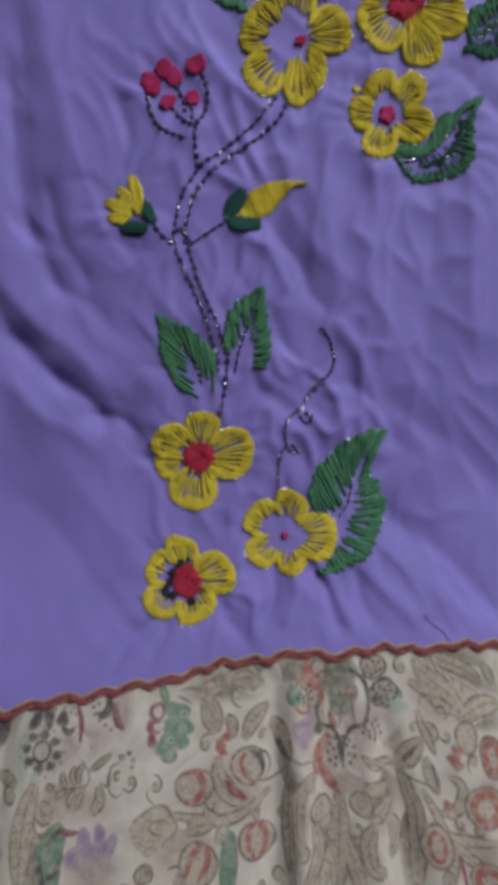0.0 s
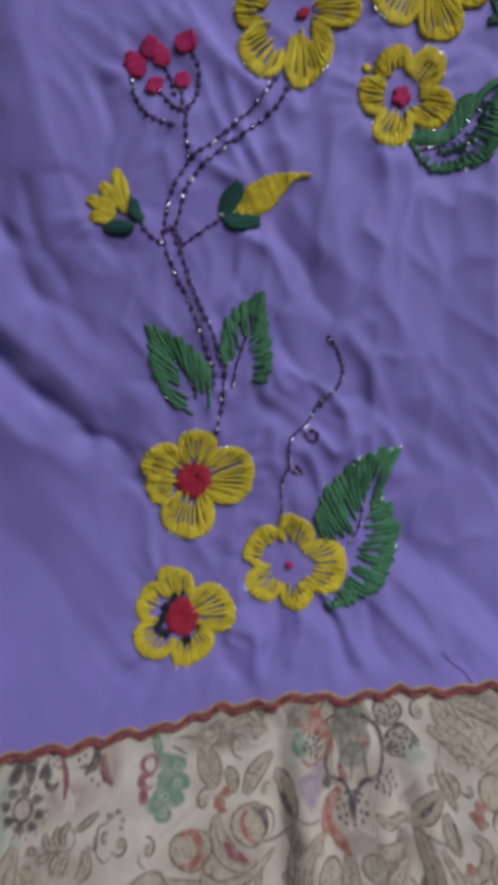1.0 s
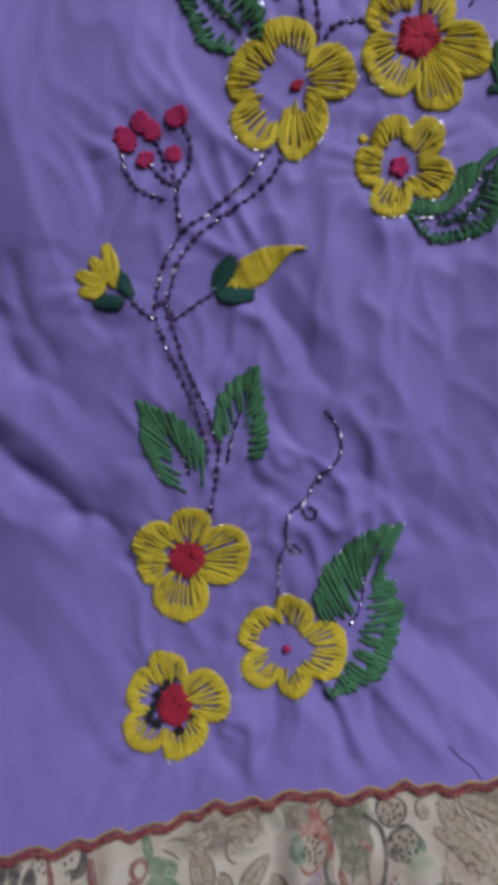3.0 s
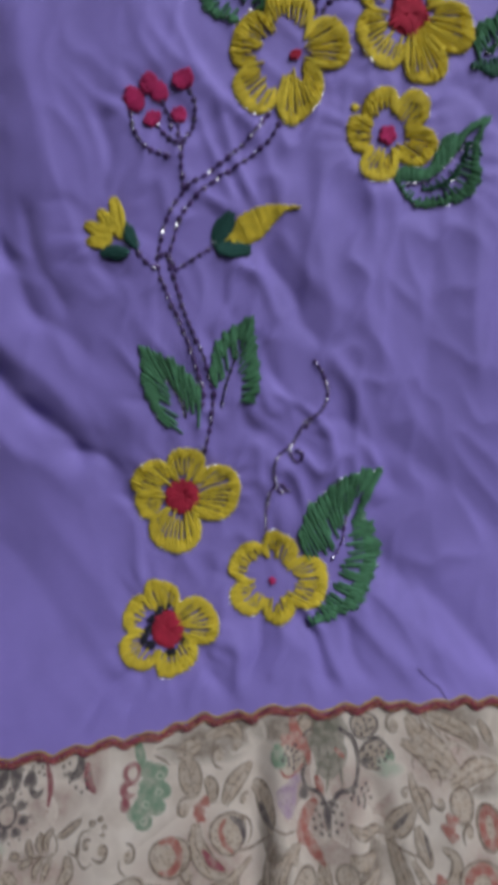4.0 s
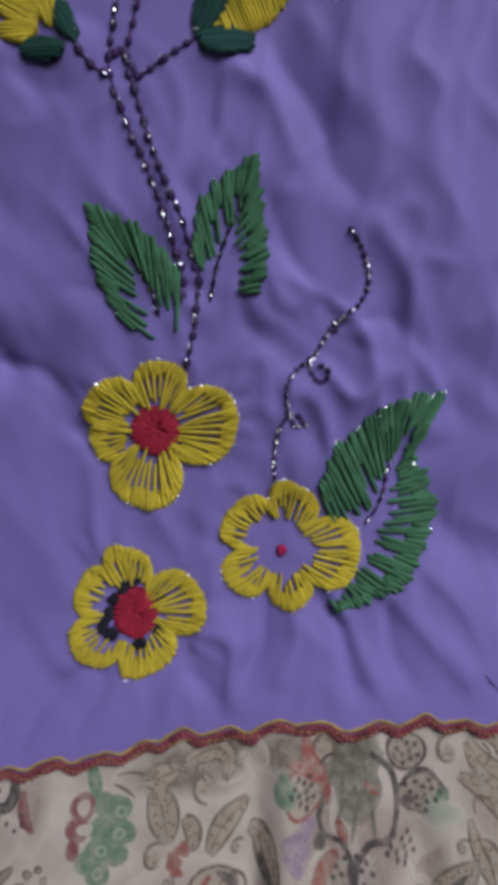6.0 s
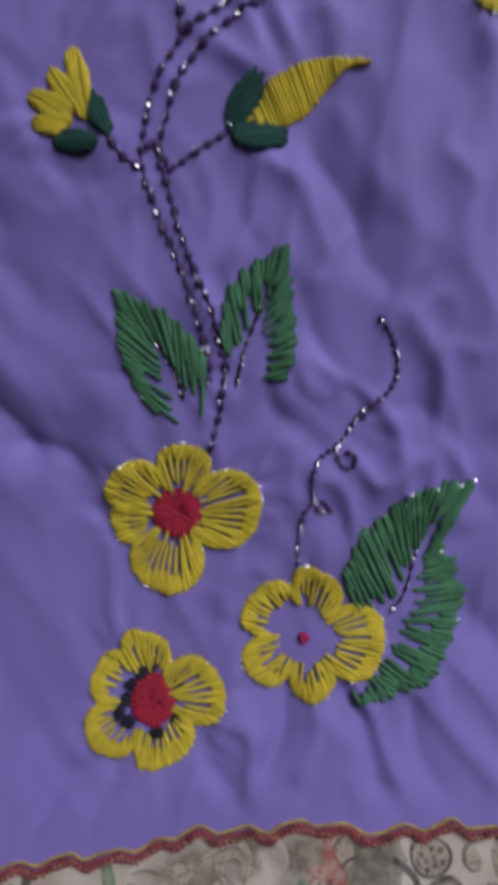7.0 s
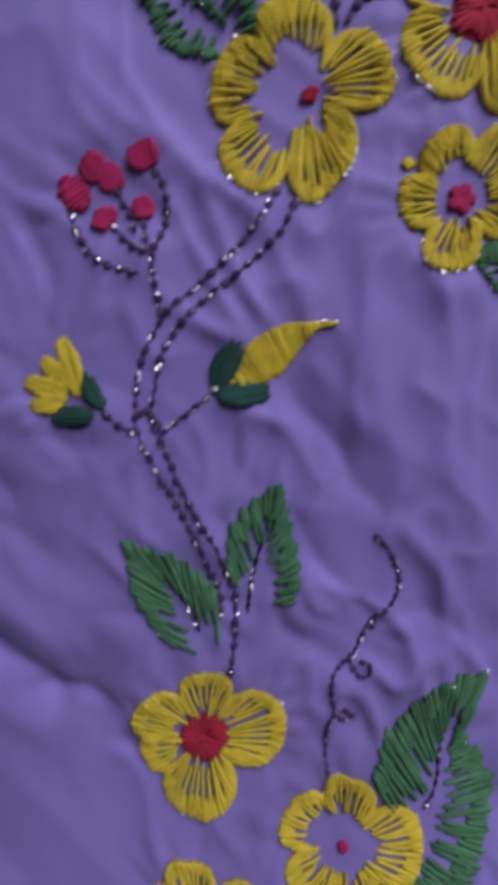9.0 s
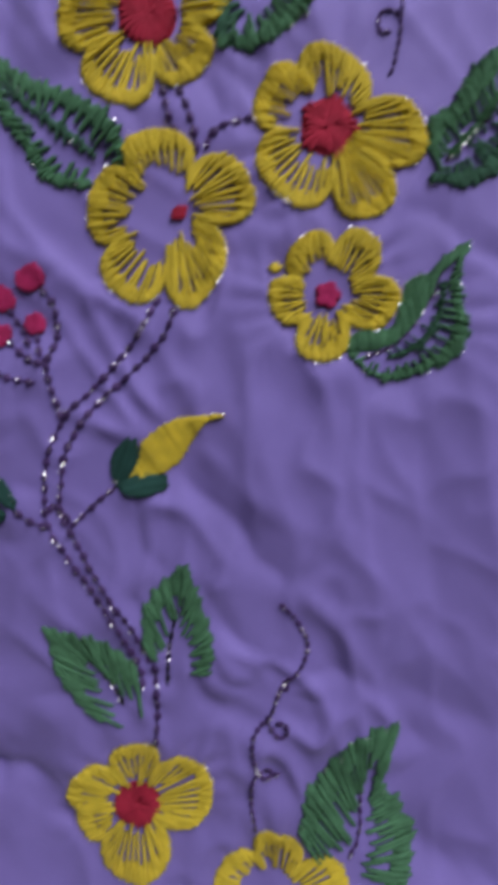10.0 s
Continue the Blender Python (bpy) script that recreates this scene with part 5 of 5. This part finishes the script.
# leaves
leaf = thing("embroidered_leaf", "large serrated green embroidered leaf beside a flower", "embroidery", "embroidered leaves")
fringe("leaf_half", leaf, [(74.3, 10.9), (65.5, 10.2), (56.0, 5.6), (50.7, 0.2), (45.3, -4.1), (43.0, -15.0)], [(66.5, 3.5), (62.6, -3.0), (59.6, -9.5), (56.6, -15.5), (52.8, -21.5), (47.6, -24.5)], 1.3, GREEN, 0.85, 0.7, often=0.42, least=0.4)
fringe("leaf_half", leaf, [(74.3, 10.9), (69.5, 3), (67.6, -6.0), (71.9, -11.0), (70.8, -13.4), (74.6, -18.0), (70.6, -28.9), (64.9, -36.9), (54.9, -41.5), (47.2, -43.9)], [(67.4, 2), (63.8, -6), (62.2, -13), (61.2, -17.5), (60.4, -21), (58.6, -26), (55.6, -31), (52.6, -35), (49, -38.6), (45.6, -41.2)], 1.3, GREEN, 0.85, 0.9, often=0.45, least=0.45)
stem("", "", [[(65, 5.5), (62.8, 0.5), (60.2, -9.6), (58.8, -16.9), (54.8, -23.3)]], long=2.6, gap=2.9, wide=0.65, on=leaf)
leaf = thing("embroidered_leaf", "green embroidered leaf with ragged inner threads beside the stem", "embroidery", "embroidered leaves")
fringe("leaf_half", leaf, [(-14.9, 54.4), (-14.6, 49), (-14.3, 43.5), (-13.0, 36.7), (-8.6, 29.0)], [(-7.4, 45), (-5.4, 39.5), (-3.8, 34), (-1.8, 28.5), (0.2, 22.4)], 1.0, GREEN, 0.75, 0.5)
fringe("leaf_half", leaf, [(-14.9, 54.4), (-6.9, 50.8), (-3.0, 49.6), (2.1, 45.2), (6.4, 40)], [(-8.4, 44), (-3.0, 39.0), (0.8, 33.0), (3.4, 30.6), (5.6, 24.6)], 1.0, GREEN, 0.75, 0.7, 0.12)
stem("", "", [[(-5.5, 43), (-4.0, 40.5), (-0.5, 35.0), (1.3, 28.7)]], INK, 2.6, 2.9, 0.62, on=leaf)
leaf = thing("embroidered_leaf", "upright green embroidered leaf with an open middle", "embroidery", "embroidered leaves")
fringe("leaf_half", leaf, [(24.7, 65.5), (17.9, 61.5), (11.7, 55.4), (10.3, 46.7)], [(22.8, 55.5), (18.6, 48.0), (14.8, 43.4), (12.0, 35.6)], 0.85, GREEN, 0.75, 0.7)
fringe("leaf_half", leaf, [(24.7, 65.5), (26.4, 55.5), (27.6, 47.4), (27.6, 40.4), (26.0, 35.6)], [(21.0, 55), (20.7, 48), (21.2, 42.6), (21.0, 37), (19.8, 34.6)], 1.0, GREEN, 0.75, 0.6, 0.16, often=0.4, least=0.62)
stem("", "", [[(20.0, 53.0), (19.0, 50.4), (16.0, 42.7), (13.9, 32.4)]], INK, 2.6, 2.9, 0.62, on=leaf)
leaf = thing("embroidered_leaf", "curved green embroidered leaf with a dark tinsel vein", "embroidery", "embroidered leaves")
fringe("leaf_half", leaf, [(106.0, 133.8), (100.0, 131.8), (95.5, 128.3), (90.6, 127.7), (87.8, 123.0), (85.0, 117.0), (77.5, 117.3), (73.3, 115.6)], [(101, 130), (97, 126.6), (95.2, 122.6), (92.4, 118.5), (89.2, 115.2), (85.0, 112.6), (79, 111.6), (74.4, 112.2)], 0.95, GREEN, full=True)
fringe("leaf_half", leaf, [(106.0, 133.8), (103.0, 127.3), (102.9, 119.2), (103.5, 113.7), (100.3, 107.2), (92.9, 104.9), (82.8, 103.6), (76.2, 107.5), (72.7, 113.0)], [(102.4, 130), (99.2, 124), (97.4, 118.4), (95.6, 114), (92.8, 110.8), (89, 108.8), (83, 107.6), (78.2, 109.2), (74.6, 112)], 0.95, GREEN)
fringe("leaf_inlay", leaf, [(99.6, 125), (97.8, 118.4), (95.4, 113.6), (91, 110.4), (84, 108.8)], [(97.6, 126), (95, 120), (92.4, 116.4), (88.4, 113.4), (82.6, 111)], 1.5, SAGE, 0.4)
stem("", "", [[(99.0, 129.3), (94.4, 120.8), (85.3, 112.4), (76.6, 110.4)]], long=2.4, gap=2.8, wide=0.55, sparkle=0.7, on=leaf)
leaf = thing("embroidered_leaf", "long green embroidered leaf with a hollow centre", "embroidery", "embroidered leaves")
fringe("leaf_half", leaf, [(-2.0, 199), (3.5, 190.4), (10.3, 184.7), (18.5, 180.0), (25.6, 174.0), (28.3, 167.2), (26.5, 163.2)], [(-0.6, 190), (5.6, 181.6), (11.6, 176.2), (17.0, 172.4), (20.8, 168.4), (23.0, 165), (24.6, 162)], 0.95, GREEN, 0.7, 0.7)
fringe("leaf_half", leaf, [(-2.0, 199), (-1.2, 188), (0.8, 178.7), (3.4, 172.8), (6.0, 166.8), (9.2, 161.5), (18.3, 158.9)], [(1.4, 191), (3.8, 182), (6.8, 176), (9.8, 171.0), (12.6, 167.4), (15.4, 164.6), (20.4, 162.8)], 0.95, GREEN, 0.7, 0.7)
fringe("leaf_inlay", leaf, [(4.0, 186), (8, 180), (13, 175.4), (18, 170.6), (21.4, 166.4)], [(5.2, 181), (9, 175.6), (13, 171), (17.4, 167.2), (20, 164.6)], 1.9, SAGE, 0.4)
stem("", "", [[(4, 186), (11, 175), (18.5, 167)]], INK, 2.4, 2.8, 0.5, on=leaf)
leaf = thing("embroidered_leaf", "green embroidered leaf with dark inner threads beside the top flower", "embroidery", "embroidered leaves")
fringe("leaf_half", leaf, [(52.8, 184.6), (59.6, 182.3), (67.8, 184.6), (74.6, 189.2), (77.9, 196), (76, 206)], [(55, 189.4), (60.4, 188.6), (64.8, 190.8), (68.2, 194.4), (70.2, 199), (73.0, 205)], 0.9, GREEN, 0.7, 0.7)
fringe("leaf_half", leaf, [(52.8, 184.6), (54.0, 192.2), (57.0, 200.0), (65, 207), (76, 207)], [(58.4, 189), (61.0, 194), (64.4, 198.4), (68.4, 202), (75, 205)], 0.9, SAGE, 0.7, 0.7)
leaf = thing("embroidered_leaf", "broad dark green embroidered leaf beside the star-centred flower", "embroidery", "embroidered leaves")
fringe("leaf_half", leaf, [(130, 180), (119.0, 176.8), (109.8, 171.2), (104.5, 164.7), (99.4, 162.4), (97.8, 155.0)], [(126, 171), (117.4, 166.4), (112.0, 162), (108, 158.6), (104.6, 155.2), (100.4, 151)], 0.9, GREEN, 0.7, 0.7)
fringe("leaf_half", leaf, [(131, 180), (126, 164), (121.4, 155.0), (114.4, 148.7), (107.0, 146.2), (96.8, 148.9)], [(122.6, 171), (117.4, 163), (113.6, 158), (109.6, 155), (105, 152.4), (99.4, 151)], 0.9, SAGE, 0.7, 0.7)
fringe("leaf_inlay", leaf, [(119, 170), (113, 163.6), (107, 158), (102, 154)], [(121, 166), (115.6, 160), (109.4, 154.6), (104, 151.6)], 1.7, GREEN, 0.4)
stem("", "", [[(118.6, 167.7), (112.1, 160.2), (101.6, 152.4)]], INK, 2.4, 2.8, 0.5, on=leaf)

# stems and tendrils
stem("embroidered_vine", "pair of dark purple chain-stitched stems curving between flowers",
     [[(29.8, 133.2), (25.7, 126.9), (18.1, 119.4), (10.3, 113.6), (3.1, 108.8), (-1.6, 103.3), (-5.1, 97.1), (-7.1, 90.7), (-8.4, 82.9), (-6.6, 76.2), (-3.5, 68.7), (0.3, 60.3), (3.5, 52.5), (5.4, 45.2), (7.4, 38.6), (6.9, 32.0)],
      [(33.4, 129.6), (29.5, 123.3), (21.9, 116.9), (15.4, 112.8), (8.3, 108.1), (3.0, 103.2), (-1.2, 95.7), (-3.2, 89.3), (-4.4, 82.8), (-2.5, 77.5), (-0.1, 69.3), (3.7, 59.5), (7.9, 50.2), (9.6, 43.7), (11.3, 38.6), (10.7, 30.5), (9.1, 21.5), (7.9, 15.8)],
      [(-8.5, 80.5), (-12.5, 83.0), (-15.8, 87.0)], [(-2.5, 79.5), (4.4, 84.6), (11.0, 88.2)], [(-8.0, 84.6), (-6, 86.4), (-4, 84.4), (-2.6, 80.4)]])
stem("embroidered_tendril", "curly dark purple tendril of tiny chain stitches",
     [[(47.1, 50.3), (49.5, 47.4), (52.2, 41.5), (52.6, 36.4), (50.3, 32.1), (44.1, 27.0), (40.6, 20.3), (37.1, 17.3), (34.2, 14.3), (33.5, 9.1), (33.9, 4.5), (32.0, 2.3), (30.9, -4.4), (30.8, -12.0)],
      [(38.6, 18.6), (40.2, 14.2), (42.2, 13.2), (44.0, 15.0), (43.0, 17.4), (40.8, 17.2)], [(33.6, 4.8), (36.4, 5.0), (38.0, 3.6), (37.0, 1.8), (35.2, 2.2), (34.8, 4.0)], [(35.8, 2.2), (38.6, 2.0), (40.0, 2.8)], [(44.8, 28.2), (46, 26.6), (44.2, 25.6)]],
     long=1.9, gap=2.2, wide=0.75, sparkle=0.6)
stem("embroidered_tendril", "curly dark purple tendril of tiny chain stitches", [[(96, 196), (95.9, 189.5), (94.5, 181.5), (92.7, 175.8), (90.8, 173.0)], [(94.8, 184.8), (92.4, 187), (89.8, 185.4), (90.0, 182.2), (92.6, 182)]], long=1.9, gap=2.1, wide=0.5, sparkle=0.15)
stem("embroidered_vine", "short dark purple chain-stitched stems linking upper flowers", [[(38.9, 178.6), (39.5, 172.3), (40.3, 167.0)], [(42.4, 177.5), (44.4, 170.3), (44.4, 163.0)], [(46.4, 163.6), (48, 166.4), (52.1, 168.3), (59.4, 168.3)]], sparkle=0.2, long=2.5, gap=2.8)
sprig_stem = stem("berry_sprig", "red embroidered berries on a branching dark chain-stitched sprig",
                  [[(0.1, 121.6), (0.1, 114.4), (0.6, 106.4)], [(-17.0, 131.5), (-15.4, 124.4), (-10.6, 119.5), (-3.2, 116.9)], [(-8.6, 128.2), (-4.0, 122.9), (-1.6, 121.0), (0.1, 121.6)], [(-6.7, 135.4), (-4.1, 130.6), (-3.0, 125.4)], [(2.8, 139.0), (4.7, 133.2), (3.7, 126.3), (-0.3, 121.0)], [(-1.0, 128.6), (-0.6, 122.6)]], long=2.5, gap=2.8)
for c, rx, ry, t in (((0.6, 141.3), 3.3, 3.0, 10), ((-10.6, 140.2), 3.0, 2.7, 40), ((-7.6, 138.0), 3.2, 2.9, 150), ((-15.5, 135.0), 3.8, 3.3, 120), ((-9.8, 129.4), 2.8, 2.4, 30), ((-1.0, 130.7), 2.4, 2.6, 60)):
    satin("berry", sprig_stem, c, rx, ry, t, PINK, 8)

# buds
bud = thing("embroidered_bud", "half-open fan-shaped yellow bud with dark green calyx", "embroidery", "embroidered buds")
for k, (tip, deep) in enumerate((((-23.4, 104.6), 0.95), ((-28.6, 100.2), 0.8), ((-33.4, 95.2), 0.72), ((-32.8, 89.0), 0.7))):
    tip = np.array(tip)
    root = np.array((-20.0, 89.6))
    d = (root - tip) / np.hypot(*(root - tip))
    s = np.array((-d[1], d[0]))
    fringe("petal", bud, [tip + d * 5 - s * 2.3, tip + d * 1.2 - s * 1.6, tip, tip + d * 1.2 + s * 1.6, tip + d * 5 + s * 2.3], [root - d * 8 * (1 - deep) - s * 1.4 + (tip - root) * (1 - deep), root + (tip - root) * (1 - deep), root + s * 1.4 + (tip - root) * (1 - deep)], 0.95, YELLOW, ragged=0.15, sparkle=0.02, full=True)
satin("calyx", bud, (-17.9, 91.8), 5.3, 2.0, -61, TEAL, 7, False)
satin("calyx", bud, (-23.1, 85.8), 4.9, 2.1, 0, TEAL, 7, False)
for p in ((-17.6, 95.0), (-16.2, 92.0), (-15.5, 90.8), (-14.9, 89.0), (-19.0, 88.0)):
    fleck(p, bud, 0.2, 1.2, -60)
bud = thing("embroidered_bud", "closed pointed yellow bud in a dark green calyx", "embroidery", "embroidered buds")
fringe("bud_body", bud, [(15.0, 91.0), (19.0, 98.1), (26.5, 102.4), (32.1, 102.9), (36, 102.6), (40.4, 102.4)], [(15.6, 89.8), (20.9, 89.0), (27.2, 91.6), (31.9, 96.7), (36, 100.6), (40.4, 101.4)], 0.85, YELLOW, ragged=0.25, sparkle=0.1, full=True)
satin("calyx", bud, (14.3, 94.4), 5.8, 3.3, 60, TEAL, 9, False)
satin("calyx", bud, (17.7, 87.6), 6.3, 2.6, 2, TEAL, 8, False)
fleck((11.0, 89.6), bud, 0.35, 1.3)
